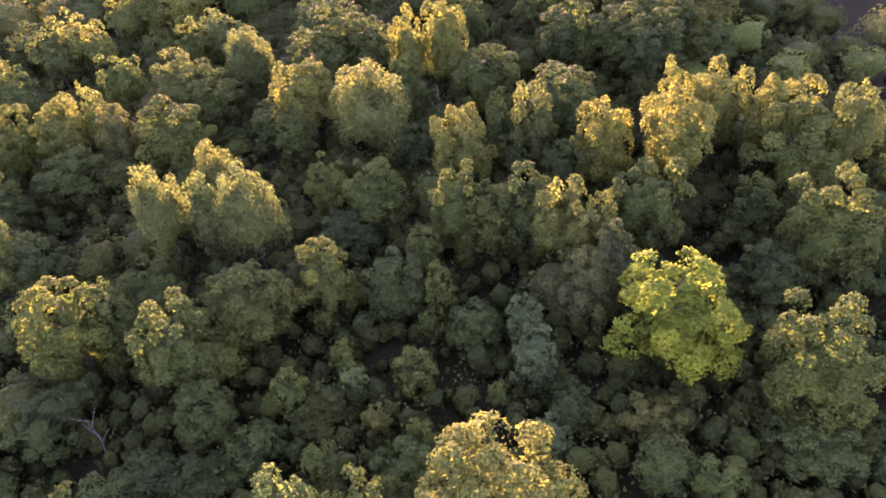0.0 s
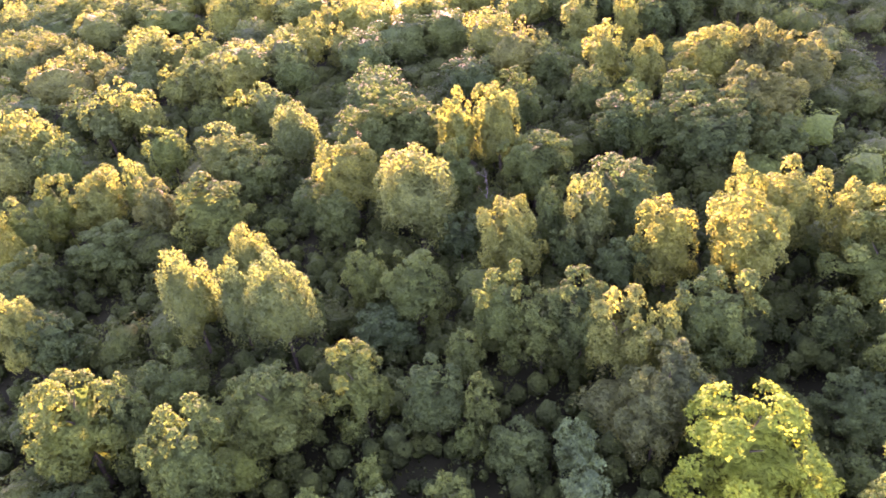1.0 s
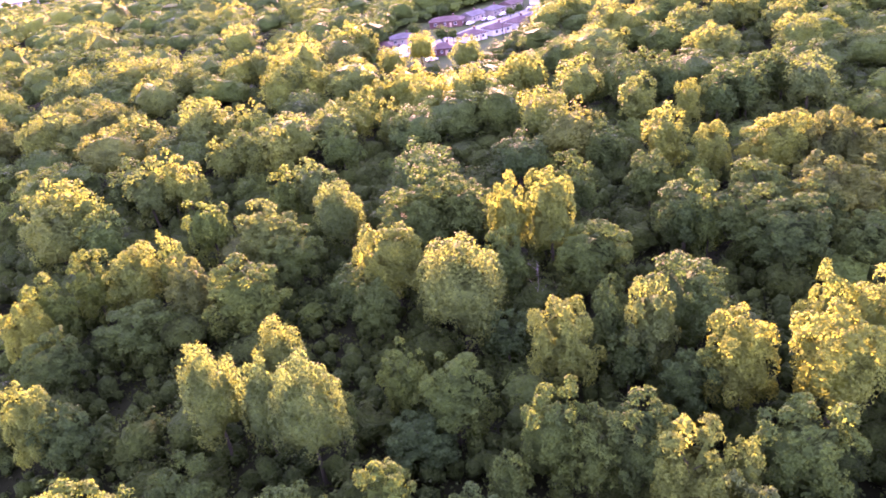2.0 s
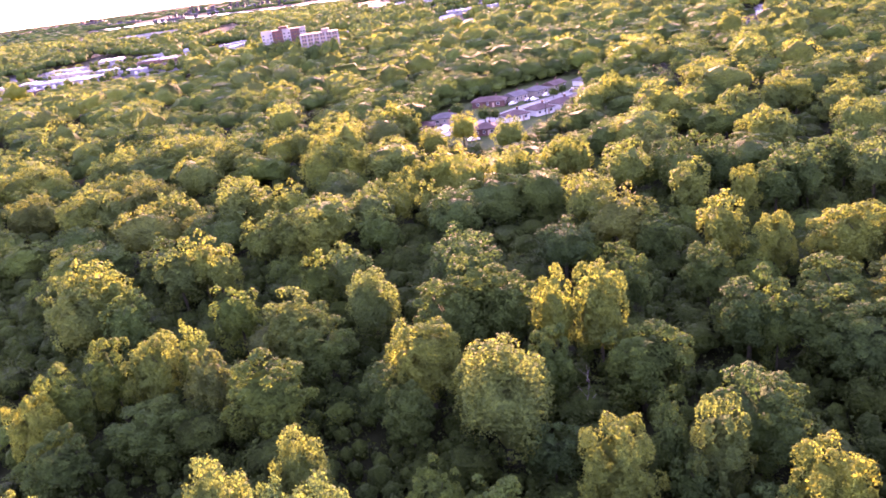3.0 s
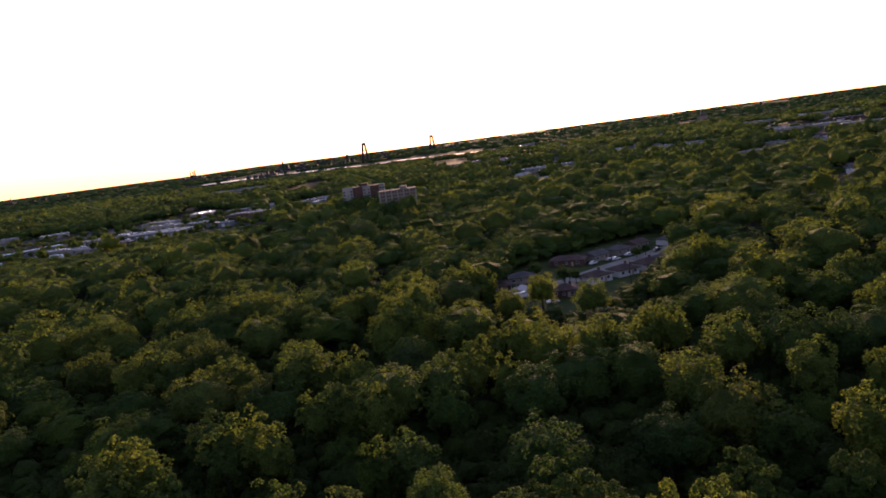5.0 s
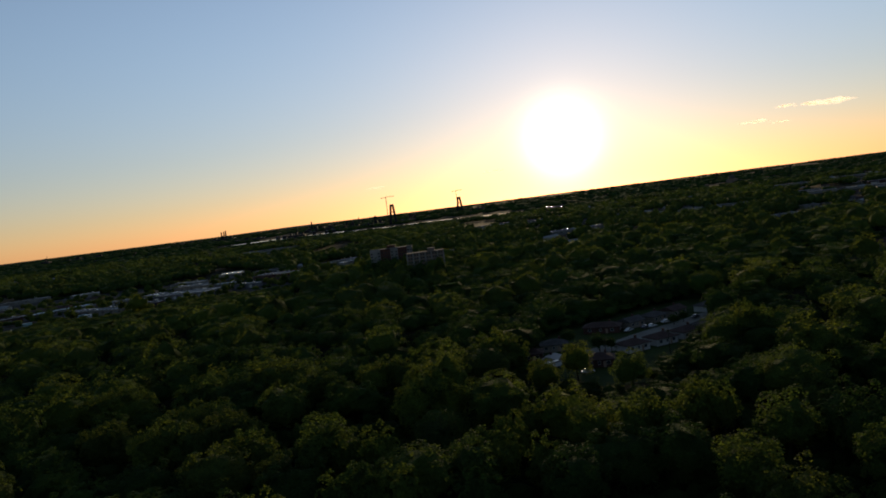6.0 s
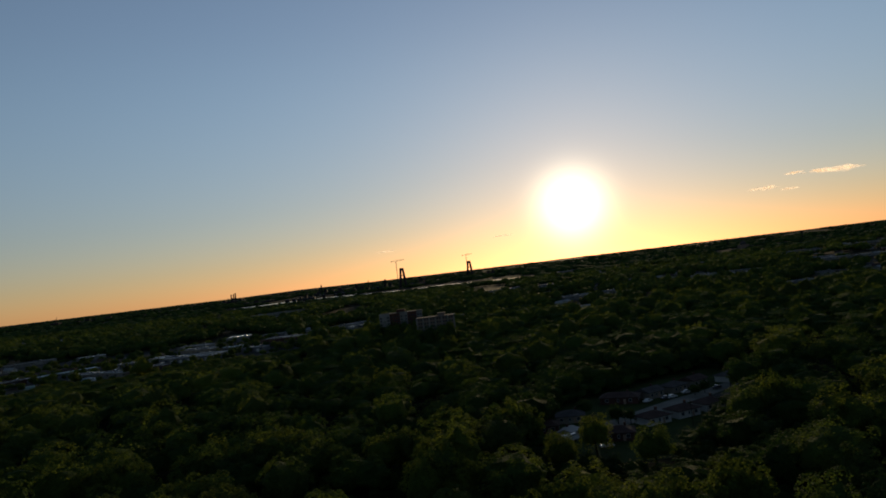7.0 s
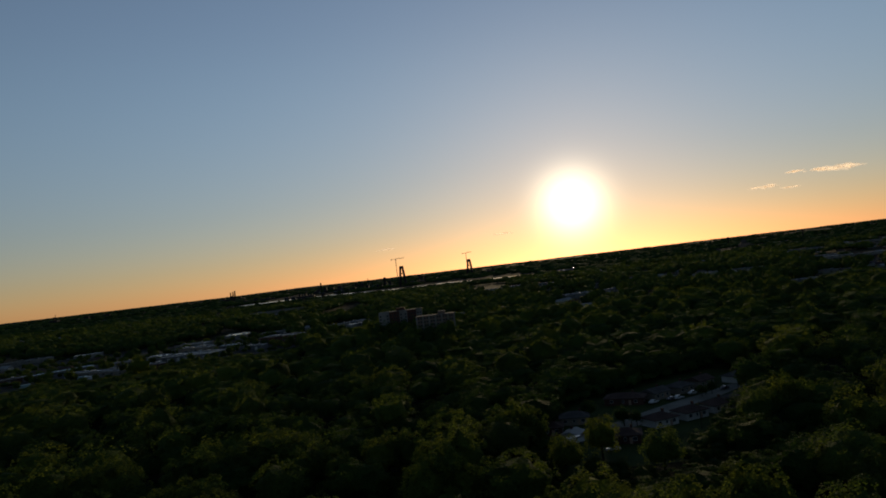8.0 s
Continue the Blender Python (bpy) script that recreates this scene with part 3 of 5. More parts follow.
plant(90.2, 96.6, 16.0, 4.6, "olive")
plant(92.2, 84.0, 16.0, 5.2, "olive")
plant(54.1, 95.9, 14.0, 4.6, "oak")
plant(48.9, 124.6, 16.0, 6.6, "olive")
plant(47.8, 138.5, 16.0, 6.8, "yellow")
plant(-34.9, 173.3, 16.2, 5.2, "yellow")
plant(-27.0, 173.7, 15.8, 5.0, "yellow")
plant(-30.9, 176.2, 17.0, 5.5, "yellow")
plant(-20.1, 170.8, 16.0, 5.0, "yellow")
plant(-55.8, 180.6, 15.2, 4.5, "yellow")
plant(-49.1, 181.0, 14.8, 4.3, "yellow")
plant(-52.4, 183.1, 16.0, 4.7, "yellow")
plant(-71.1, 254.6, 16.2, 9.6, "yellow")
plant(-56.8, 255.4, 15.8, 9.2, "yellow")
plant(-63.8, 260.0, 17.0, 10.1, "yellow")
plant(-88.4, 243.8, 15.2, 6.6, "yellow")
plant(-78.5, 244.4, 14.8, 6.3, "yellow")
plant(-83.4, 247.5, 16.0, 6.9, "yellow")
plant(-14.0, 205.3, 16.2, 6.0, "yellow")
plant(-5.0, 205.7, 15.8, 5.7, "yellow")
plant(-9.4, 208.6, 17.0, 6.3, "yellow")
plant(-13.3, 145.6, 16.0, 5.4, "yellow")
plant(0.3, 156.4, 16.0, 6.8, "yellow")
plant(8.7, 174.1, 15.0, 4.3, "yellow")
plant(-80.8, 193.2, 15.2, 6.3, "yellow")
plant(-71.4, 193.7, 14.8, 6.0, "yellow")
plant(-76.0, 196.7, 16.0, 6.6, "yellow")
plant(-66.9, 198.8, 15.2, 6.4, "olive")
plant(-57.4, 199.3, 14.8, 6.1, "olive")
plant(-62.1, 202.4, 16.0, 6.7, "olive")
plant(-47.0, 146.1, 13.0, 5.6, "oak")
plant(1.1, 72.4, 12.0, 3.7, "oak")
plant(-10.5, 92.2, 14.0, 5.3, "oak")
plant(-1.8, 79.4, 11.0, 3.9, "oak")
plant(-35.1, 81.5, 11.0, 6.1, "oak")
plant(-45.0, 74.5, 12.0, 4.5, "oak")
plant(29.8, 50.6, 11.0, 2.9, "oak")
plant(17.2, 60.6, 10.0, 3.1, "oak")
plant(36.7, 120.6, 12.0, 6.0, "oak")
plant(54.3, 117.6, 12.0, 4.9, "oak")
plant(18.1, 145.2, 15.0, 6.8, "oak")
plant(70.5, 74.1, 14.0, 4.5, "oak")
plant(71.9, 63.8, 12.0, 4.3, "oak")
plant(-13.1, 262.3, 16.2, 5.5, "yellow")
plant(-4.8, 262.8, 15.8, 5.2, "yellow")
plant(-8.9, 265.4, 17.0, 5.8, "yellow")
plant(8.6, 254.9, 17.2, 6.0, "yellow")
plant(17.6, 255.3, 16.8, 5.7, "yellow")
plant(13.2, 258.2, 18.0, 6.3, "yellow")
plant(-130.8, 310.7, 15.2, 5.6, "yellow")
plant(-122.4, 311.1, 14.8, 5.4, "yellow")
plant(-126.5, 313.8, 16.0, 5.9, "yellow")
plant(-98.1, 294.4, 16.2, 9.6, "oak")
plant(-83.7, 295.1, 15.8, 9.2, "oak")
plant(-90.8, 299.7, 17.0, 10.1, "oak")
plant(-50.6, 238.3, 14.2, 6.4, "yellow")
plant(-41.0, 238.8, 13.8, 6.1, "yellow")
plant(-45.7, 241.9, 15.0, 6.7, "yellow")
plant(-117.5, 243.8, 15.2, 7.7, "yellow")
plant(-106.0, 244.5, 14.8, 7.4, "yellow")
plant(-111.6, 248.1, 16.0, 8.1, "yellow")
plant(-81.3, 213.3, 14.2, 7.8, "yellow")
plant(-69.7, 213.9, 13.8, 7.4, "yellow")
plant(-75.4, 217.6, 15.0, 8.2, "yellow")
plant(-34.3, 182.2, 16.0, 6.7, "yellow")
plant(-7.4, 181.9, 14.0, 6.2, "olive")
plant(9.5, 192.9, 13.0, 3.5, "yellow")
plant(15.3, 184.4, 14.0, 4.1, "yellow")
plant(26.2, 172.5, 15.0, 6.0, "yellow")
plant(24.0, 229.5, 12.2, 5.0, "yellow")
plant(36.0, 243.0, 13.4, 5.3, "yellow")
plant(48.6, 223.6, 12.4, 6.0, "yellow")
plant(50.7, 174.8, 15.2, 4.4, "yellow")
plant(57.3, 175.1, 14.8, 4.2, "yellow")
plant(54.0, 177.3, 16.0, 4.6, "yellow")
plant(63.7, 157.5, 16.0, 6.5, "yellow")
plant(70.3, 137.4, 16.0, 5.3, "yellow")
plant(79.4, 129.9, 16.0, 3.3, "yellow")
plant(75.4, 150.5, 15.2, 6.0, "oak")
plant(84.4, 150.9, 14.8, 5.7, "oak")
plant(80.0, 153.8, 16.0, 6.3, "oak")
plant(87.1, 131.0, 16.2, 5.2, "oak")
plant(94.9, 131.4, 15.8, 4.9, "oak")
plant(91.1, 133.8, 17.0, 5.4, "oak")
plant(102.0, 138.8, 15.2, 4.7, "oak")
plant(109.0, 139.2, 14.8, 4.5, "oak")
plant(105.5, 141.4, 16.0, 4.9, "oak")
plant(109.0, 129.4, 16.0, 6.5, "yellow")
plant(-0.5, 162.4, 14.2, 4.9, "yellow")
plant(6.8, 162.8, 13.8, 4.7, "yellow")
plant(3.2, 165.1, 15.0, 5.1, "yellow")
plant(14.4, 155.5, 15.0, 4.1, "yellow")
plant(0.9, 144.2, 15.0, 5.4, "green")
plant(-26.0, 149.4, 14.2, 5.0, "yellow")
plant(-18.5, 149.8, 13.8, 4.8, "yellow")
plant(-22.2, 152.2, 15.0, 5.3, "yellow")
plant(-42.3, 169.8, 14.0, 5.6, "olive")
plant(86.0, 251.5, 14.6, 6.4, "yellow")
plant(94.4, 255.7, 16.2, 4.4, "yellow")
plant(101.0, 256.0, 15.8, 4.2, "yellow")
plant(97.8, 258.1, 17.0, 4.6, "yellow")
plant(126.5, 250.2, 15.2, 5.5, "yellow")
plant(134.7, 250.6, 14.8, 5.2, "yellow")
plant(130.7, 253.2, 16.0, 5.8, "yellow")
plant(115.1, 203.7, 15.2, 5.0, "yellow")
plant(122.5, 204.1, 14.8, 4.7, "yellow")
plant(118.9, 206.5, 16.0, 5.2, "yellow")
plant(134.8, 211.9, 15.2, 5.6, "yellow")
plant(143.2, 212.4, 14.8, 5.4, "yellow")
plant(139.1, 215.0, 16.0, 5.9, "yellow")
plant(139.6, 189.3, 15.2, 4.7, "yellow")
plant(146.6, 189.7, 14.8, 4.4, "yellow")
plant(143.2, 191.9, 16.0, 4.9, "yellow")
plant(132.0, 167.2, 16.0, 6.6, "yellow")
plant(103.3, 170.3, 15.2, 5.1, "yellow")
plant(110.9, 170.7, 14.8, 4.8, "yellow")
plant(107.2, 173.1, 16.0, 5.3, "yellow")
plant(79.2, 177.0, 15.0, 5.7, "olive")
plant(36.0, 171.6, 14.2, 5.3, "yellow")
plant(43.8, 172.0, 13.8, 5.0, "yellow")
plant(40.0, 174.5, 15.0, 5.5, "yellow")
plant(-101.5, 206.1, 14.2, 5.4, "olive")
plant(-93.4, 206.6, 13.8, 5.2, "olive")
plant(-97.4, 209.1, 15.0, 5.7, "olive")
plant(-28.6, 246.2, 14.2, 5.9, "yellow")
plant(-19.8, 246.7, 13.8, 5.6, "yellow")
plant(-24.1, 249.5, 15.0, 6.2, "yellow")
plant(51.0, 281.0, 7.0, 3.2, "oak")
plant(55.0, 279.0, 6.0, 2.2, "oak")
plant(31.0, 303.0, 6.5, 3.0, "oak")
plant(42.0, 298.0, 7.0, 3.4, "oak")
plant(89.0, 313.5, 5.0, 2.4, "oak")
plant(94.0, 316.5, 5.5, 2.2, "oak")
plant(61.5, 336.0, 7.5, 3.4, "oak")
plant(-352.0, 664.0, 13.0, 4.6, "yellow")
plant(-310.0, 676.0, 15.0, 5.0, "olive")
plant(-263.0, 716.0, 10.0, 4.0, "green")
plant(-236.0, 748.0, 11.0, 4.2, "oak")
plant(-325.0, 745.0, 13.0, 5.0, "oak")
plant(-388.0, 690.0, 9.0, 4.0, "oak")
plant(-186.0, 800.0, 11.0, 4.5, "green")
plant(-274.0, 742.0, 9.0, 3.6, "olive")
plant(-345.0, 712.0, 12.0, 4.4, "green")
plant(-318.0, 716.0, 12.0, 4.2, "yellow")
plant(-240.0, 812.0, 10.0, 4.0, "oak")
plant(-360.0, 738.0, 13.0, 5.0, "yellow")
plant(-282.0, 852.0, 12.0, 5.0, "oak")
plant(-228.0, 880.0, 13.0, 5.5, "oak")
plant(-403.0, 720.0, 10.0, 4.5, "green")
plant(-380.0, 662.0, 10.0, 4.2, "oak")


# ---- houses ----
def hip_roof(bm, w, d, z, height, eave=0.6):
    """A closed hip roof over a plan of w by d, with eaves."""
    x, y, ridge = w / 2 + eave, d / 2 + eave, max(w - d, 1.5) / 2
    low = [bm.verts.new(v) for v in ((-x, -y, z), (x, -y, z), (x, y, z), (-x, y, z))]
    edge = [bm.verts.new(v) for v in ((-x, -y, z + 0.2), (x, -y, z + 0.2), (x, y, z + 0.2), (-x, y, z + 0.2))]
    a, b = bm.verts.new((-ridge, 0, z + height)), bm.verts.new((ridge, 0, z + height))
    bm.faces.new(low[::-1])
    for k in range(4):
        bm.faces.new((low[k], low[(k + 1) % 4], edge[(k + 1) % 4], edge[k]))
    bm.faces.new((edge[0], edge[1], b, a))
    bm.faces.new((edge[1], edge[2], b))
    bm.faces.new((edge[2], edge[3], a, b))
    bm.faces.new((edge[3], edge[0], a))
    return bm


def gable_roof(bm, w, d, z, height, eave=0.5):
    """A closed gable roof with its ridge along x."""
    x, y = w / 2 + eave, d / 2 + eave
    ring = []
    for side in (-x, x):
        ring.append([bm.verts.new(v) for v in ((side, -y, z), (side, y, z), (side, y, z + 0.18), (side, 0, z + height), (side, -y, z + 0.18))])
    bm.faces.new(ring[0][::-1])
    bm.faces.new(ring[1])
    for k in range(5):
        bm.faces.new((ring[0][k], ring[0][(k + 1) % 5], ring[1][(k + 1) % 5], ring[1][k]))
    bmesh.ops.recalc_face_normals(bm, faces=bm.faces)
    return bm


def window_on(parent, x, y, z, w, h, turn):
    """A window set 4 cm proud of a wall, with a casing and a pane under it."""
    bm = bmesh.new()
    for x0, x1, z0, z1 in ((-w / 2, -w / 2 + 0.09, 0, h), (w / 2 - 0.09, w / 2, 0, h), (-w / 2, w / 2, 0, 0.09), (-w / 2, w / 2, h - 0.09, h)):
        add_box(bm, x0, -0.05, z0, x1, 0.02, z1)
    frame_ob = part("window", bm, WHITE_WALL, parent)
    frame_ob.matrix_basis = pose(x, y, z, 0, 0, turn)
    part("pane", box(-w / 2 + 0.05, -0.02, 0.05, w / 2 - 0.05, 0.01, h - 0.05), GLASS, frame_ob, "dark reflecting glass")
    return frame_ob


def house(x, y, turn, w, d, wall, roof, label, height=2.7, rise_by=1.8, hip=True, garage=True):
    home = thing("house", x, y, turn, label, "house", "houses of the street")
    part("wall", box(-w / 2, -d / 2, -0.1, w / 2, d / 2, height), wall, home)
    part("roof", (hip_roof if hip else gable_roof)(bmesh.new(), w, d, height - 0.05, rise_by), roof, home)
    for k, u in enumerate((-0.32, -0.02, 0.3)):
        window_on(home, u * w, -d / 2 - 0.01, 1.0, 1.4 if k != 1 else 0.9, 1.25, 0)
        window_on(home, u * w, d / 2 + 0.01, 1.0, 1.3, 1.2, 180)
    for v in (-0.22, 0.22):
        window_on(home, w / 2 + 0.01, v * d, 1.0, 1.2, 1.2, 90)
    part("door", box(0.12 * w, -d / 2 - 0.06, 0, 0.12 * w + 0.95, -d / 2 + 0.02, 2.1, 0.02), FRAME_WOOD, home)
    if garage:
        bm = bmesh.new()
        for k in range(4):
            add_box(bm, -0.1 * w, d / 2 - 0.02, 0.55 * k + 0.02, -0.1 * w + 2.6, d / 2 + 0.06, 0.55 * k + 0.53, 0.02)
        part("garage_door", bm, WHITE_WALL, home)
    bm = box(w * 0.18, 0.4, height + 0.4, w * 0.18 + 0.7, 1.1, height + rise_by + 0.5)
    add_box(bm, w * 0.18 - 0.06, 0.34, height + rise_by + 0.5, w * 0.18 + 0.76, 1.16, height + rise_by + 0.62)
    part("chimney", bm, RED_BRICK, home)
    return home


house(62.5, 277.5, 24, 9.6, 7.6, WHITE_WALL, BROWN_ROOF, "white low house with brown hip roof beside the street")
house(74.5, 283.0, 24, 9.6, 7.6, WHITE_WALL, BROWN_ROOF, "white low house with red-brown hip roof")
house(86.0, 289.0, 26, 9.6, 7.6, WHITE_WALL, BROWN_ROOF, "white low house with brown roof near trees")
house(96.5, 296.0, 30, 9.4, 7.6, WHITE_WALL, GREY_ROOF, "white low house with dark roof half behind trees")
house(60.0, 317.0, -22, 15.0, 7.5, RED_BRICK, BROWN_ROOF, "long brown brick house with a dark low roof")
house(73.0, 320.5, 32, 8.5, 7.5, BEIGE_WALL, GREY_ROOF, "beige house with pale grey gable roof", hip=False)
house(84.5, 327.0, 36, 9.0, 7.5, BEIGE_WALL, GREY_ROOF, "beige house with grey hip roof")
house(95.5, 335.0, 36, 9.0, 7.5, BEIGE_WALL, BROWN_ROOF, "beige house with brown gable roof", hip=False)
house(47.0, 261.5, -12, 9.5, 7.5, RED_BRICK, BROWN_ROOF, "brown brick house with dark hip roof under trees")
house(25.0, 282.5, -8, 10.0, 7.5, RED_BRICK, BROWN_ROOF, "brown house with low roof behind trees")
house(36.0, 294.0, -8, 10.0, 7.5, BEIGE_WALL, GREY_ROOF, "beige house with dark roof at the lawn's end")
house(131.0, 324.0, 20, 10.0, 7.5, WHITE_WALL, GREY_ROOF, "white house with pale roof beside the woods", hip=False)
house(111.0, 336.0, 38, 9.0, 7.5, WHITE_WALL, GREY_ROOF, "white house with grey roof at the street's end")
house(31.6, 270.0, 62, 6.5, 5.5, WHITE_WALL, FLAT_ROOF, "small white garage with a pale gable roof", 2.5, 1.2, False)


# ---- vehicles ----
def car_body(bm, length, wide, high, van=False):
    """A car's shell from cross-sections along x, with sloping screens."""
    hood = 0.55 * high
    if van:
        rows = [(-0.5, 0.3, 0.85), (-0.47, 0.25, 1.0), (0.28, 0.25, 1.0), (0.38, 0.25, 0.66), (0.49, 0.25, 0.56), (0.5, 0.3, 0.5)]
    else:
        rows = [(-0.5, 0.3, 0.52), (-0.46, 0.22, 0.6), (-0.3, 0.2, 0.62), (-0.2, 0.2, 0.98), (0.06, 0.2, 1.0), (0.22, 0.2, 0.63), (0.44, 0.22, 0.55), (0.5, 0.3, 0.45)]
    rings = []
    for s, low, top in rows:
        inset = 0.16 if top > 0.9 and not van else 0.04
        rings.append([bm.verts.new(v) for v in ((s * length, -wide / 2, low * high), (s * length, wide / 2, low * high), (s * length, wide / 2, min(top * high, hood)),
                                                (s * length, wide / 2 - inset, top * high), (s * length, -wide / 2 + inset, top * high), (s * length, -wide / 2, min(top * high, hood)))])
    for a, b in zip(rings, rings[1:]):
        for k in range(6):
            bm.faces.new((a[k], a[(k + 1) % 6], b[(k + 1) % 6], b[k]))
    bm.faces.new(rings[0][::-1])
    bm.faces.new(rings[-1])
    bmesh.ops.recalc_face_normals(bm, faces=bm.faces)
    return bm


def vehicle(name, paint, label, length=4.5, wide=1.8, high=1.45, van=False):
    """A parked vehicle at the origin, to be copied to its places."""
    car = thing(name, 0, 0, 0, label, "van" if van else "car", "parked vehicles", 0)
    part("body", car_body(bmesh.new(), length, wide, high, van), paint, car)
    glass = bmesh.new()
    x0, x1 = (-0.1 * length, 0.3 * length) if van else (-0.2 * length, 0.1 * length)
    for side in (-1, 1):
        y = side * (wide / 2 - (0.05 if van else 0.07))
        add_box(glass, x0, y - 0.03, 0.62 * high, x1, y + 0.03, 0.88 * high)
    part("side_glass", glass, GLASS, car)
    for sx in (-0.32, 0.31):
        for side in (-1, 1):
            y = side * (wide / 2 - 0.08)
            tyre = part("wheel", add_tube(bmesh.new(), (0, -0.11, 0), (0, 0.11, 0), 0.33, 0.33, 12), RUBBER, car)
            tyre.matrix_basis = pose(sx * length, y, 0.33)
            part("rim", add_tube(bmesh.new(), (0, -0.12, 0), (0, 0.12, 0), 0.2, 0.2, 8), METAL_ROOF, tyre)
    for side in (-1, 1):
        part("headlight", box(0.47 * length, side * wide * 0.38 - 0.15, 0.42 * high, 0.503 * length, side * wide * 0.38 + 0.15, 0.5 * high), WHITE_PAINT, car)
    return car


WHITE_CAR = vehicle("car", WHITE_PAINT, "white parked car on the driveway")
WHITE_CAR.matrix_basis = pose(87.6, 319.2, 0.2, 0, 0, 10)
DARK_CAR = vehicle("car", DARK_PAINT, "dark parked car beside a lawn")
DARK_CAR.matrix_basis = pose(77.2, 313.0, 0.2, 0, 0, 20)
copy_thing(WHITE_CAR, pose(79.8, 313.6, 0.2, 0, 0, 25))
VAN = vehicle("van", WHITE_PAINT, "tall white van parked on worn asphalt", 6.2, 2.1, 2.6, True)
VAN.matrix_basis = pose(31.4, 264.6, 0.1, 0, 0, 30)
TRUCK = vehicle("lorry", WHITE_PAINT, "long white box lorry in the works yard", 10.5, 2.5, 3.6, True)
TRUCK.matrix_basis = pose(-338, 668, 0.12, 0, 0, -20)
RED_CAR = vehicle("car", RED_PAINT, "dull red car parked in the works yard")
RED_CAR.matrix_basis = pose(-300, 668, 0.12, 0, 0, 60)
copy_thing(WHITE_CAR, pose(41, 252.5, 0.1, 0, 0, 5))
copy_thing(WHITE_CAR, pose(69.5, 311.0, 0.2, 0, 0, 40))
copy_thing(DARK_CAR, pose(101.0, 322.0, 0.2, 0, 0, 42))
for k in range(44):
    u = (k * 0.618) % 1
    where = pose(-372 + 150 * u + (k % 3) * 6, 655 + 110 * ((k * 0.382) % 1) * (0.4 + u), 0.12, 0, 0, -26 + 90 * (k % 2))
    copy_thing((WHITE_CAR, DARK_CAR, RED_CAR, DARK_CAR, WHITE_CAR, VAN)[k % 6], where)


def pole(x, y, high, label, arm=1.8, wood=False):
    lamp = thing("utility_pole" if wood else "street_lamp", x, y, (x * 37) % 360, label, "pole" if wood else "lamp post", "poles")
    part("post", add_tube(bmesh.new(), (0, 0, -0.2), (0, 0, high), 0.16, 0.09), BARK if wood else GREY_WALL, lamp)
    if wood:
        part("crossarm", box(-1.1, -0.07, high - 0.8, 1.1, 0.07, high - 0.62), BARK, lamp)
    else:
        part("arm", add_tube(bmesh.new(), (0, 0, high - 0.1), (arm, 0, high + 0.25), 0.06, 0.05), GREY_WALL, lamp)
        part("lamp_head", box(arm - 0.1, -0.16, high + 0.16, arm + 0.7, 0.16, high + 0.34, 0.04), GREY_WALL, lamp)


for x, y, high in ((72.5, 265.5, 9), (49.5, 262, 9), (105, 318, 9)):
    pole(x, y, high, "dark wooden utility pole beside the houses", wood=True)
for x, y, high in ((-253, 712, 15), (-228, 742, 15), (-212, 776, 16), (-292, 690, 13), (-330, 664, 13)):
    pole(x, y, high, "tall grey lamp post at the works yard")


# ---- works and warehouses ----
OPEN_YARDS, HALLS = [], []


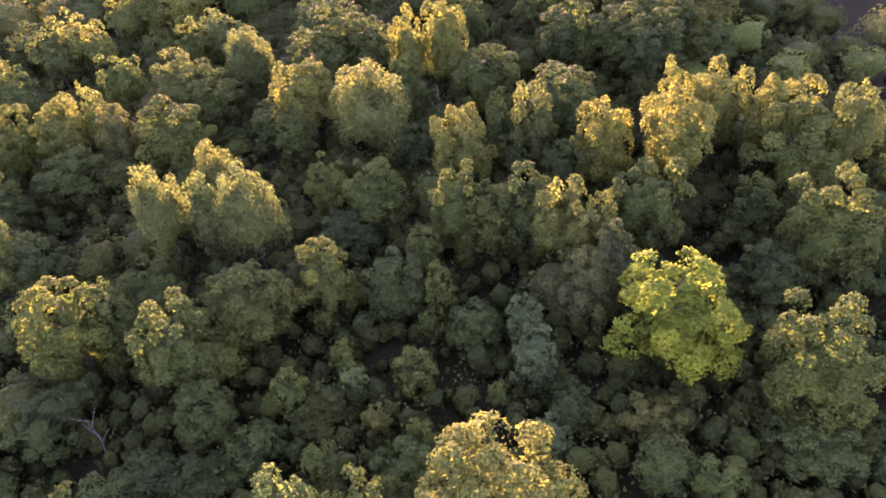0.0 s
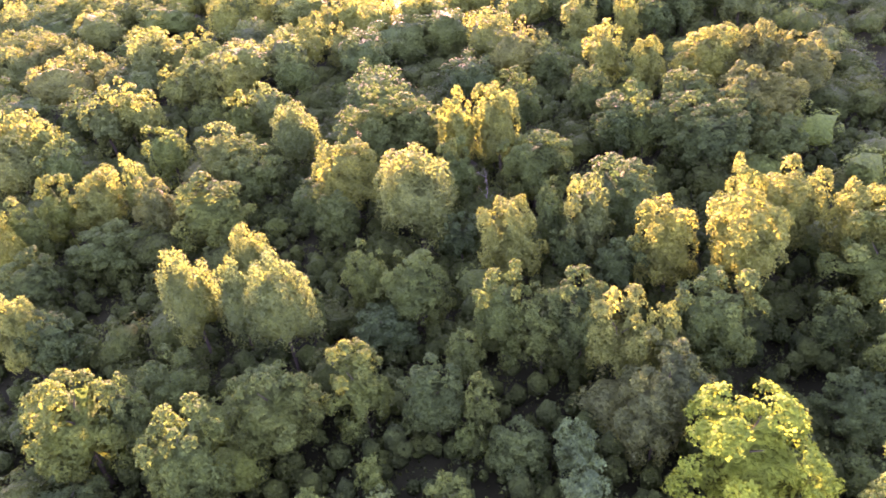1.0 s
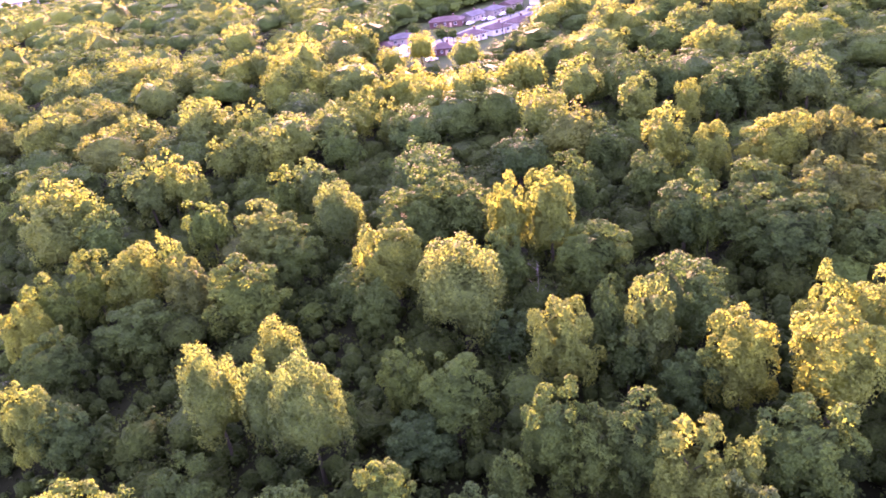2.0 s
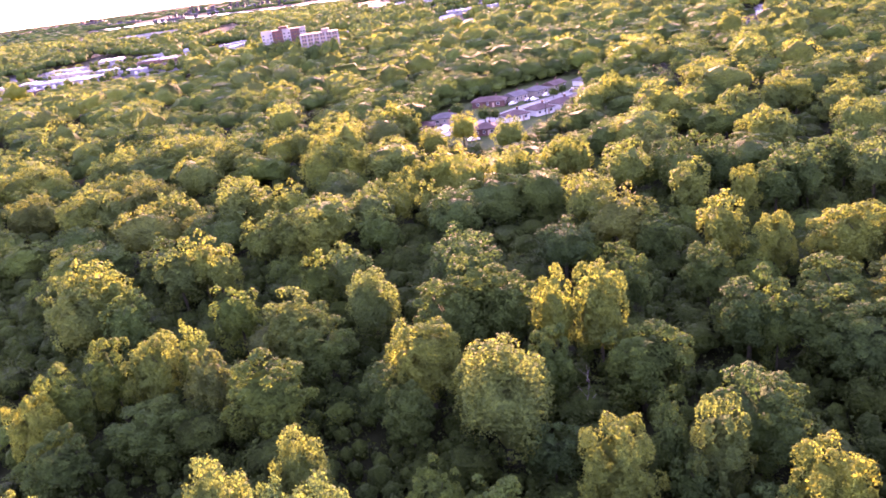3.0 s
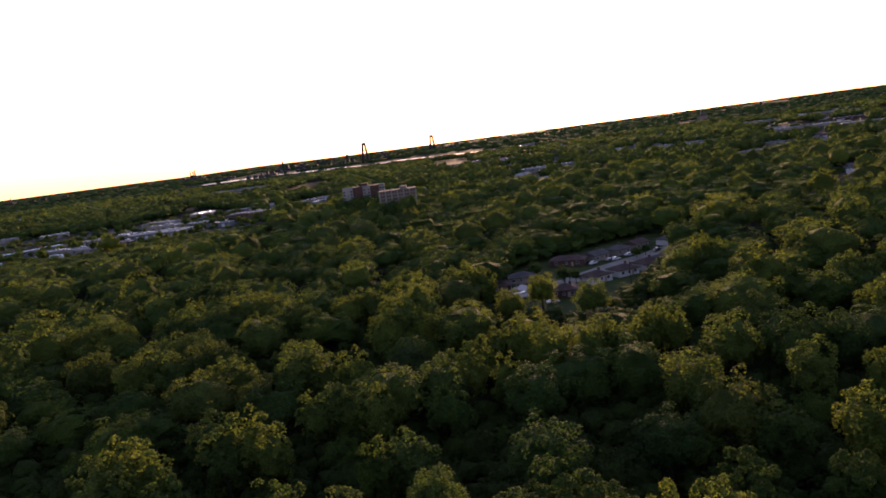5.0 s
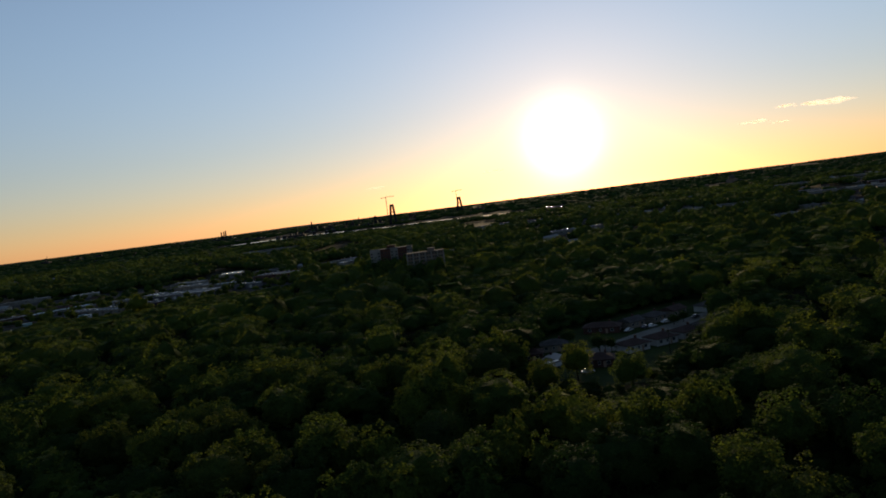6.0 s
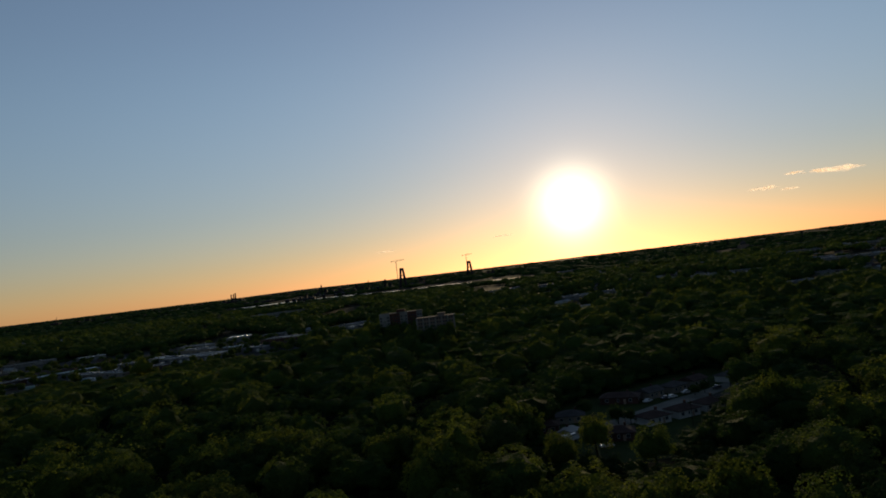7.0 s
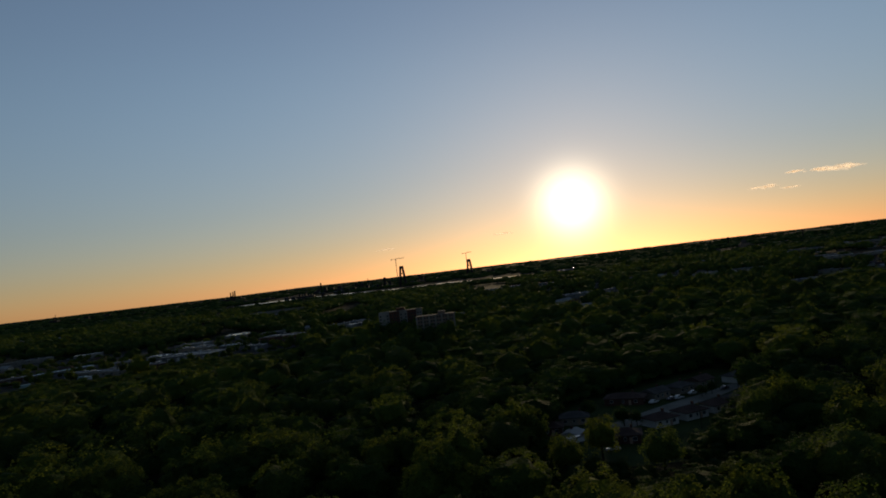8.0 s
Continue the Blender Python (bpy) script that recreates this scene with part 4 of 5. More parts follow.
def hall(x, y, turn, w, d, h, wall, roof, label, units=4, doors=3, name="warehouse"):
    """A flat-roofed hall with a parapet, roof units, loading doors and a row of windows."""
    shed = thing(name, x, y, turn, label, "warehouse", "works buildings")
    if y > 780 and x > -160 or y > 1010:
        OPEN_YARDS.append((x, y, max(w * abs(math.cos(radians(turn))), d)))
    # white halls take the white that has the shaded side in its colour
    if wall is WHITE_WALL:
        wall = SHED_WALL
    if y < 1100:
        h *= 0.78
    elif y > 1100:
        h *= 0.5
    HALLS.append((x, y, radians(turn), w / 2, d / 2))
    part("wall", box(-w / 2, -d / 2, -0.2, w / 2, d / 2, h), wall, shed)
    bm = box(-w / 2 - 0.2, -d / 2 - 0.2, h, w / 2 + 0.2, d / 2 + 0.2, h + 0.25)
    part("roof", bm, roof, shed)
    for x0, y0, x1, y1 in ((-w / 2 - 0.25, -d / 2 - 0.25, w / 2 + 0.25, -d / 2 + 0.1), (-w / 2 - 0.25, d / 2 - 0.1, w / 2 + 0.25, d / 2 + 0.25)):
        part("parapet", box(x0, y0, h + 0.255, x1, y1, h + 0.7), wall, shed)
    lines = bmesh.new()
    for k in range(1, int(w // 6)):
        add_box(lines, -w / 2 + 6 * k - 0.12, -d / 2 + 0.15, h + 0.25, -w / 2 + 6 * k + 0.12, d / 2 - 0.15, h + 0.4)
        add_box(lines, -w / 2 + 6 * k - 0.15, -d / 2 - 0.12, 0, -w / 2 + 6 * k + 0.15, -d / 2, h - 0.02)
    if lines.faces:
        part("seams", lines, GREY_ROOF if roof is not METAL_ROOF else METAL_ROOF, shed, "dark roof seams and wall ribs")
    part("gutter", box(-w / 2 - 0.3, -d / 2 - 0.42, h - 0.1, w / 2 + 0.3, -d / 2 - 0.22, h + 0.12), METAL_ROOF, shed)
    for k in range(max(2, int(w // 14))):
        u = ((k + 0.37) / max(2, int(w // 14)) - 0.5) * 0.92 * w
        part("roof_vent", add_tube(bmesh.new(), (u, 0.22 * d, h + 0.2), (u, 0.22 * d, h + 1.1), 0.45, 0.5, 8), METAL_ROOF, shed)
    for k in range(units):
        u, v = ((k * 0.618 + 0.2) % 1 - 0.5) * 0.8 * w, ((k * 0.382 + 0.3) % 1 - 0.5) * 0.6 * d
        s = 1.0 + 0.5 * (k % 3)
        part("roof_unit", box(u - s, v - s * 0.8, h + 0.25, u + s, v + s * 0.8, h + 1.2 + 0.5 * (k % 2), 0.1), METAL_ROOF, shed)
    for k in range(doors):
        u = (k + 0.5) / max(doors, 1) * w - w / 2
        part("loading_door", box(u - 1.8, -d / 2 - 0.08, 0, u + 1.8, -d / 2 + 0.02, min(4, h - 1.2)), GREY_WALL if wall is not GREY_WALL else WHITE_WALL, shed)
        part("window_band", box(u + 2.4, -d / 2 - 0.06, h * 0.55, min(u + 5.6, w / 2 - 0.2), -d / 2 + 0.02, h * 0.55 + 1.1), GLASS, shed)
    return shed


hall(-424, 752, 49, 92, 17, 5, GREY_WALL, TEAL_ROOF, "long low works hall with teal metal roof", 0, 5)
hall(-334, 692, -26, 66, 20, 6, BEIGE_WALL, FLAT_ROOF, "long works hall with pale flat roof and units", 9, 6)
hall(-372, 716, -26, 28, 16, 5, GREY_WALL, FLAT_ROOF, "grey works shed with pale roof", 5, 3)
hall(-496, 972, 20, 34, 18, 6, WHITE_WALL, METAL_ROOF, "white shed with bright metal roof", 2, 2)
hall(-355, 772, 0, 24, 16, 6, GREY_WALL, FLAT_ROOF, "grey works building with pale roof", 2, 2)
hall(-283, 776, -12, 60, 42, 6, GREY_WALL, FLAT_ROOF, "wide grey works hall with flat pale roof", 10, 6)
hall(-297, 826, -20, 40, 16, 9, BEIGE_WALL, FLAT_ROOF, "beige works block behind the hall", 5, 3)
hall(-318, 872, -14, 44, 26, 6, GREY_WALL, FLAT_ROOF, "wide grey works hall with pale roof behind others", 7, 4)
hall(-338, 926, -12, 40, 22, 7, WHITE_WALL, FLAT_ROOF, "white works hall with pale flat roof beside trees", 4, 3)
hall(-330, 800, -20, 20, 20, 6, GREY_WALL, METAL_ROOF, "grey side wing with metal roof", 3, 2)
hall(-302, 990, 4, 28, 30, 9, WHITE_WALL, METAL_ROOF, "tall white warehouse with bright metal roof", 2, 3)
hall(-205, 852, -18, 48, 30, 10, RED_BRICK, FLAT_ROOF, "dark brick hall with bright white roof", 5, 4)
hall(-262, 838, -10, 30, 14, 6, WHITE_WALL, TEAL_ROOF, "white shed with teal roof among other halls", 2, 3)
hall(-224, 792, -16, 26, 14, 6, GREY_WALL, FLAT_ROOF, "grey shed with pale roof by the yard", 3, 2)
hall(-172, 838, -18, 22, 16, 6, BEIGE_WALL, FLAT_ROOF, "low beige annex with pale roof", 1, 2)
hall(-296, 706, -12, 22, 13, 6, RED_BRICK, FLAT_ROOF, "brick workshop with white roof units", 6, 2)
hall(-250, 990, 0, 40, 16, 6, GREY_WALL, FLAT_ROOF, "low grey shed with pale roof", 2, 3)
hall(-153, 1003, 54, 84, 18, 6, WHITE_WALL, FLAT_ROOF, "long white shed with pale roof", 6, 5)
hall(-132, 980, 54, 50, 14, 5, WHITE_WALL, METAL_ROOF, "white shed with metal roof beside another", 3, 3)
hall(-452, 716, 52, 56, 16, 6, RED_BRICK, FLAT_ROOF, "brown works hall with pale roof at the yard", 3, 4)
hall(-376, 604, 45, 30, 8, 4, WHITE_WALL, METAL_ROOF, "low white shed under trees at the yard", 0, 2)
hall(-600, 1000, 40, 70, 16, 6, WHITE_WALL, FLAT_ROOF, "far low white shed behind woods", 2, 3)


def container(x, y, turn):
    chest = thing("shipping_container", x, y, turn, "blue steel shipping container in the yard", "container")
    part("shell", box(-4.5, -1.3, 0.1, 4.5, 1.3, 3.0, 0.05), TEAL_ROOF, chest)
    for k in range(14):
        part("rib", box(-4.3 + 0.64 * k, -1.36, 0.2, -4.1 + 0.64 * k, -1.3, 2.9), TEAL_ROOF, chest)
    part("door", box(4.5, -1.2, 0.2, 4.56, 1.2, 2.9), METAL_ROOF, chest)


container(-396, 668, 30)
container(-352, 684, 60)
# farther off
hall(165, 1035, 8, 46, 24, 7, WHITE_WALL, METAL_ROOF, "far white hall with shining metal roof", 12, 3)
hall(215, 1060, 8, 26, 18, 6, GREY_WALL, METAL_ROOF, "far grey hall with metal roof", 6, 2)
hall(-20, 920, 6, 50, 14, 6, WHITE_WALL, FLAT_ROOF, "white low block behind the apartments", 3, 3)
hall(404, 1222, -6, 46, 22, 7, WHITE_WALL, FLAT_ROOF, "far white store with pale roof", 3, 3)
hall(470, 1215, -4, 60, 22, 9, GREY_WALL, FLAT_ROOF, "far grey store block", 4, 3)
hall(378, 826, 12, 34, 18, 5, WHITE_WALL, FLAT_ROOF, "pale low hall among far trees", 3, 2)
hall(450, 916, 12, 30, 18, 6, WHITE_WALL, GREY_ROOF, "pale hall with grey roof among far trees", 2, 2)
hall(695, 1275, -28, 120, 26, 8, WHITE_WALL, FLAT_ROOF, "long far white store with pale roof", 6, 6)
hall(735, 1165, -28, 90, 24, 8, WHITE_WALL, FLAT_ROOF, "long far pale store", 5, 5)
hall(680, 1380, -20, 60, 24, 7, GREY_WALL, FLAT_ROOF, "far grey store with pale roof", 3, 3)
hall(840, 1400, -24, 60, 26, 9, RED_BRICK, FLAT_ROOF, "far dark brick hall beside stores", 3, 3)
hall(1100, 1925, -20, 130, 30, 9, WHITE_WALL, FLAT_ROOF, "very far long white store", 4, 4)
hall(900, 1900, -18, 90, 30, 8, GREY_WALL, FLAT_ROOF, "very far grey store", 4, 4)
hall(-490, 1942, 40, 175, 16, 9, WHITE_WALL, METAL_ROOF, "far long white shed with shining roof", 0, 4)
hall(-460, 1902, 40, 150, 14, 8, WHITE_WALL, METAL_ROOF, "far second long white shed", 0, 4)
hall(90, 1640, 0, 60, 20, 8, GREY_WALL, METAL_ROOF, "far hall with glinting metal roof", 8, 2)
hall(190, 1615, 6, 40, 20, 8, GREY_WALL, METAL_ROOF, "far hall with shining roof units", 8, 2)
hall(131, 1675, 6, 30, 20, 8, GREY_WALL, METAL_ROOF, "far low hall with metal roof", 6, 2)
hall(384, 2540, 0, 70, 30, 8, GREY_WALL, METAL_ROOF, "very far hall with shining roof", 4, 2)


# ---- apartment blocks ----
def pane_grid(parent, xs, zs, y, w, h):
    """Windows of a facade, one object each, on one mesh."""
    first = part("window", box(-w / 2, -0.05, 0, w / 2, 0.05, h), GLASS, parent)
    first.matrix_basis = pose(xs[0], y, zs[0])
    for k, (z, x) in enumerate((z, x) for z in zs for x in xs):
        if k:
            again(first, parent, pose(x, y, z))


def apartments_brick():
    block = thing("apartment_block", -56.5, 697, 2, "red brick apartment tower with white bays", "apartment block")
    part("wall", box(-19.5, -7, -0.2, 19.5, 7, 27.5), RED_BRICK, block)
    for x0, x1 in ((-20, -10.5), (-1, 6), (14.5, 19.8)):
        # the bays too are in the shade-darkened white
        part("bay", box(x0, -8, -0.1, x1, -7.0, 28.6), SHED_WALL, block, "white plastered bay")
    part("roof", box(-19.9, -7.2, 27.5, 19.9, 7.4, 28.0), GREY_ROOF, block)
    part("lift_house", box(-4, -2, 28.0, 4, 4, 30.6), RED_BRICK, block)
    levels = [1.0 + 2.85 * k for k in range(9)]
    pane_grid(block, [-18.6, -12.0, 0.4, 4.6, 15.9, 18.4], levels, -8.02, 1.5, 1.5)
    pane_grid(block, [-8.6, -5.6, -3.0, 8.0, 10.6, 13.0], levels, -7.02, 1.3, 1.4)


def apartments_tan():
    block = thing("apartment_block", -21.5, 608, 0, "tan concrete apartment slab with dark bands", "apartment block")
    part("wall", box(-15, -7, -0.2, 15, 7, 25.5), TAN_BRICK, block)
    for k in range(7):
        x = -15 + 5 * k
        part("pier", box(x - 0.5, -7.6, -0.1, x + 0.5, -7.0, 26.2), SHED_WALL, block)
    part("roof", box(-15.4, -7.4, 25.5, 15.4, 7.4, 26.0), GREY_ROOF, block)
    part("lift_house", box(2, -2, 26.0, 8, 4, 28.4), TAN_BRICK, block)
    levels = [1.2 + 2.8 * k for k in range(9)]
    pane_grid(block, [-13.4, -11.4, -8.4, -6.4, -3.4, -1.4, 1.6, 3.6, 6.6, 8.6, 11.6, 13.4], levels, -7.02, 1.3, 1.4)


apartments_brick()
apartments_tan()

# ---- far suburb ----
def suburb():
    """Small far houses under the trees on both sides of the plain."""
    kinds = []
    for wall, roof, words in ((WHITE_WALL, GREY_ROOF, "small far white house with grey roof among trees"), (BEIGE_WALL, BROWN_ROOF, "small far beige house with brown roof among trees"),
                              (WHITE_WALL, FLAT_ROOF, "small far white house with pale roof among trees")):
        home = thing("far_house", 0, 0, 0, words, "house", "far houses")
        part("wall", box(-6.5, -4.5, -0.2, 6.5, 4.5, 3.4), wall, home)
        part("roof", gable_roof(bmesh.new(), 13, 9, 3.35, 2.6), roof, home)
        part("door", box(0.5, -4.56, 0, 1.6, -4.48, 2.1), FRAME_WOOD, home)
        for x in (-4.4, -1.4, 4.0):
            part("window", box(x - 0.8, -4.56, 1.0, x + 0.8, -4.48, 2.3), GLASS, home)
        kinds.append(home)
    rng = np.random.default_rng(77)
    spots = [(303, 510, 20), (271, 474, 10), (288, 492, 30), (318, 530, 0), (345, 560, 15)]
    for k in range(110):
        y = rng.uniform(780, 2300)
        spots.append((rng.uniform(0.12, 0.66) * y if k % 5 else rng.uniform(-0.66, -0.2) * y, y, rng.uniform(-40, 40)))
    for k, (x, y, turn) in enumerate(spots):
        where = pose(x, y, rise(y), 0, 0, turn)
        if k % 2 == 0 or y < 700:
            OPEN_YARDS.append((x, y, 14))
        if k < 3:
            kinds[k].matrix_basis = where
        else:
            copy_thing(kinds[k % 3], where)


suburb()
sheet("side_street", [(225, 440), (240, 436), (345, 540), (420, 640), (412, 646), (332, 550)], ASPHALT, 0.1, "grey street between far houses", "road")

# ---- river, bridge, power station ----
def river():
    bm = bmesh.new()
    banks = [(-860, 2740, 130), (-720, 2790, 120), (-600, 2800, 110), (-454, 2760, 110), (-330, 2660, 100), (-200, 2600, 100), (-60, 2640, 110), (20, 2590, 100), (120, 2520, 100), (230, 2480, 90)]
    rows = [(bm.verts.new((x, y, rise(y) + 1.6)), bm.verts.new((x, y + 0.6 * w, rise(y + 0.6 * w) + 1.6))) for x, y, w in banks]
    for a, b in zip(rows, rows[1:]):
        bm.faces.new((a[0], b[0], b[1], a[1]))
    tagged(part("water", bm, WATER), "pale river that mirrors the evening sky", "river", kind="structure")


river()


def pylon(x, y, high, spread, lean, label):
    """A bridge tower under construction: two legs that lean together, with cross beams."""
    tower = thing("bridge_pylon", x, y, 0, label, "bridge tower", "bridge pylons")
    for side in (-1, 1):
        part("leg", add_tube(bmesh.new(), (side * spread, 0, -1), (side * 4.2, 0, high), 5.4, 4.2, 8), DARK_STEEL, tower)
    part("cap", box(-8, -4, high - 9, 8, 4, high + 1.5, 0.8), DARK_STEEL, tower)
    for s in (0.3, 0.62):
        half = spread + (4.2 - spread) * s
        part("cross_beam", box(-half, -1.8, high * s - 1.8, half, 1.8, high * s + 1.8, 0.3), DARK_STEEL, tower)
    tower.matrix_basis = tower.matrix_basis @ pose(0, 0, 0, 0, lean, 0)


def tower_crane(x, y, high, back, front, label):
    crane = thing("tower_crane", x, y, 0, label, "crane", "tower cranes")
    bm = bmesh.new()
    for sx in (-1, 1):
        for sy in (-1, 1):
            add_tube(bm, (sx, sy, 0), (sx, sy, high), 0.45, 0.45, 4)
    for k in range(int(high // 6)):
        s = 1 if k % 2 else -1
        for side in (-1, 1):
            add_tube(bm, (-s, side, k * 6), (s, side, k * 6 + 6), 0.3, 0.3, 4)
    part("mast", bm, DARK_STEEL, crane)
    part("jib", add_tube(add_tube(bmesh.new(), (0, 0, high), (front, 0, high + 1.5), 0.8, 0.5, 5), (0, 0, high + 4), (front, 0, high + 2.2), 0.4, 0.4, 5), DARK_STEEL, crane)
    part("counter_jib", add_tube(bmesh.new(), (0, 0, high), (-back, 0, high), 0.8, 0.8, 5), DARK_STEEL, crane)
    part("counterweight", box(-back - 2, -1.5, high - 3, -back + 2, 1.5, high + 0.6, 0.2), CONCRETE, crane)
    part("cab", box(-1.6, -2.8, high - 4.5, 1.6, -0.8, high - 1), GREY_WALL, crane)


pylon(-227, 2985, 78.5, 12.5, 0, "dark concrete bridge pylon with two leaning legs")
pylon(57, 3280, 71, 12, 0, "distant dark bridge pylon with two legs")
tower_crane(-247, 2987, 111, 18, 36, "thin dark tower crane beside the bridge pylon")
tower_crane(48, 3282, 101, 16, 27, "distant thin tower crane beside the pylon")


def smokestack(x, y, high, r, label):
    r *= 1.3
    stack = thing("smokestack", x, y, 0, label, "chimney", "smokestacks")
    part("shaft", add_tube(bmesh.new(), (0, 0, -1), (0, 0, high), r, r * 0.65, 14), DARK_STEEL, stack)
    part("rim", add_tube(bmesh.new(), (0, 0, high - 2), (0, 0, high + 0.6), r * 0.78, r * 0.78, 14), CONCRETE, stack)
    part("base", add_tube(bmesh.new(), (0, 0, -1), (0, 0, 6), r * 1.5, r * 1.3, 14), CONCRETE, stack)


for x, y, high, r in ((-1141, 3607, 42, 3.2), (-1130, 3612, 44, 3.2), (-1119, 3607, 48, 3.4)):
    smokestack(x, y, high, r, "tall dark power station smokestack")
for x, high, r in ((-625, 30, 2.6), (-527, 25, 1.6), (-435, 27, 2.4), (-428, 26, 2.6), (-403, 38, 1.7), (-394, 28, 1.6), (-386, 29, 1.9), (-303, 19, 2.2), (-163, 20, 2.4), (-153, 24, 2.4), (-146, 20, 2.4)):
    smokestack(x, 3250, high, r, "dark process stack among far works")
smokestack(-626, 3300, 43, 3.2, "single tall dark factory chimney")
smokestack(-592, 3310, 22, 2.4, "short dark factory chimney")
smokestack(-396, 3000, 29, 3.0, "dark process tower beside the river")
smokestack(-612, 2905, 26, 3.4, "squat dark stack above a works")


def works_block(x, y, w, d, h, label, steps=2):
    """A far industrial block with stepped roofs and vents."""
    block = thing("factory", x, y, 0, label, "factory", "far factories")
    part("hall", box(-w / 2, -d / 2, -2, w / 2, d / 2, h * 0.6), DARK_STEEL, block)
    part("roof", box(-w / 2 - 0.5, -d / 2 - 0.5, h * 0.6, w / 2 + 0.5, d / 2 + 0.5, h * 0.6 + 0.6), GREY_WALL, block)
    for k in range(steps):
        u = (k + 0.5) / steps * w - w / 2
        part("tower", box(u - w / 18, -d / 5, h * 0.6, u + w / 18, d / 5, h * (1.2 + 0.4 * (k % 2)), 0.3), DARK_STEEL, block)
        part("vent", add_tube(bmesh.new(), (u + w / 7, 0, h * 0.6), (u + w / 7, 0, h * 1.6), 1.2, 1.0), DARK_STEEL, block)


works_block(-1130, 3590, 120, 40, 16, "dark power station hall under the stacks", 3)
works_block(-590, 3290, 130, 40, 13, "dark steelworks beside the river", 4)
works_block(-610, 2880, 70, 30, 12, "dark works on the river bank", 3)
works_block(-420, 3010, 110, 36, 10, "low dark works on the far bank", 4)
works_block(-300, 3020, 60, 30, 12, "dark silo works by the pylon", 3)
works_block(-152, 3000, 34, 24, 16, "dark far silos on the river bank", 2)
works_block(150, 3320, 40, 24, 14, "dark far tower block", 2)
works_block(-1880, 3330, 36, 30, 26, "far dark office tower on the plain", 1)
works_block(-1720, 3360, 200, 40, 10, "long far factory roofs on the plain", 4)
works_block(-900, 3200, 160, 40, 8, "long low far sheds", 3)


def storage_tank(x, y, r, h):
    tank = thing("storage_tank", x, y, 0, "far dark round storage tank beside the river", "tank", "storage tanks")
    part("shell", add_tube(bmesh.new(), (0, 0, -1), (0, 0, h), r, r, 18), DARK_STEEL, tank)
    part("roof", add_tube(bmesh.new(), (0, 0, h), (0, 0, h + 0.22 * r), r, 0.3, 18), GREY_WALL, tank)


for x, y, r, h in ((-690, 2890, 9, 9), (-664, 2896, 9, 9), (-548, 2925, 7, 11), (-500, 2935, 8, 8), (-470, 2940, 8, 8), (-350, 2965, 7, 12), (-330, 2970, 5, 15), (-190, 3010, 7, 10)):
    storage_tank(x, y, r, h)


def furnace(x, y, high):
    """A blast furnace: a tapered shaft in a frame, with its sloping hoist and downcomer."""
    works = thing("blast_furnace", x, y, 0, "far dark blast furnace with a sloping hoist", "furnace", "far factories")
    part("shaft", add_tube(bmesh.new(), (0, 0, 0), (0, 0, high * 0.8), 6, 3.4, 12), DARK_STEEL, works)
    part("top", box(-4, -4, high * 0.8, 4, 4, high, 0.5), DARK_STEEL, works)
    part("hoist", add_tube(bmesh.new(), (-22, 0, 0), (0, 0, high * 0.95), 1.4, 1.4, 5), DARK_STEEL, works)
    part("downcomer", add_tube(bmesh.new(), (2, 0, high * 0.98), (17, 0, high * 0.3), 1.6, 1.6, 8), DARK_STEEL, works)
    part("stove", add_tube(bmesh.new(), (20, 0, 0), (20, 0, high * 0.62), 4, 3.6, 12), DARK_STEEL, works)


for x, y, high in ((-318, 3150, 38), (-446, 3160, 30), (-168, 3180, 32)):
    furnace(x, y, high)


def church(x, y):
    hall_ob = thing("domed_church", x, y, 0, "far domed church with a thin spire", "church")
    part("nave", box(-16, -14, -1, 16, 14, 17), TAN_BRICK, hall_ob)
    bm = bmesh.new()
    bmesh.ops.create_uvsphere(bm, u_segments=18, v_segments=10, radius=11)
    bmesh.ops.scale(bm, vec=(1, 1, 0.95), verts=bm.verts)
    bmesh.ops.translate(bm, vec=(0, 0, 20), verts=bm.verts)
    part("dome", bm, GREY_ROOF, hall_ob)
    part("spire", add_tube(bmesh.new(), (0, 0, 29), (0, 0, 42), 1.2, 0.3), GREY_ROOF, hall_ob)
    part("wing", box(16, -10, -1, 34, 10, 11), TAN_BRICK, hall_ob)


church(1053, 2674)


def water_tower(x, y, high):
    tank = thing("water_tower", x, y, 0, "far dark water tower on a stem", "water tower", "water towers")
    part("stem", add_tube(bmesh.new(), (0, 0, -1), (0, 0, high), 2.2, 1.6, 10), DARK_STEEL, tank)
    part("tank", add_tube(add_tube(bmesh.new(), (0, 0, high - 4), (0, 0, high), 2.2, 5.5, 12), (0, 0, high), (0, 0, high + 6), 5.5, 4.6, 12), DARK_STEEL, tank)


water_tower(1163, 3110, 30)
water_tower(1456, 3060, 28)


# ---- bare stems in the near forest ----
def bare_tree(x, y, high, label):
    dead = thing("bare_tree", x, y, 0, label, "tree", "bare trees")
    rng = np.random.default_rng(int(abs(x * 10)))
    bm = bmesh.new()
    a = Vector((0, 0, -0.2))
    for k in range(5):
        b = Vector((rng.normal(0, 0.22), rng.normal(0, 0.22), high * (k + 1) / 5))
        add_tube(bm, a, b, 0.05 - 0.008 * k, 0.042 - 0.008 * k, 6)
        a = b
    part("trunk", bm, PALE_BARK, dead)
    for k in range(5):
        z = high * (0.45 + 0.11 * k)
        turn = k * 2.4
        part("branch", add_tube(bmesh.new(), (0, 0, z), (1.3 * math.cos(turn), 1.3 * math.sin(turn), z + 1.5), 0.02, 0.008, 5), PALE_BARK, dead)


bare_tree(-29.6, 24.6, 7.5, "thin pale bare tree between leafy trees")
bare_tree(24.4, 70.3, 10.5, "thin pale bare tree between leafy trees")
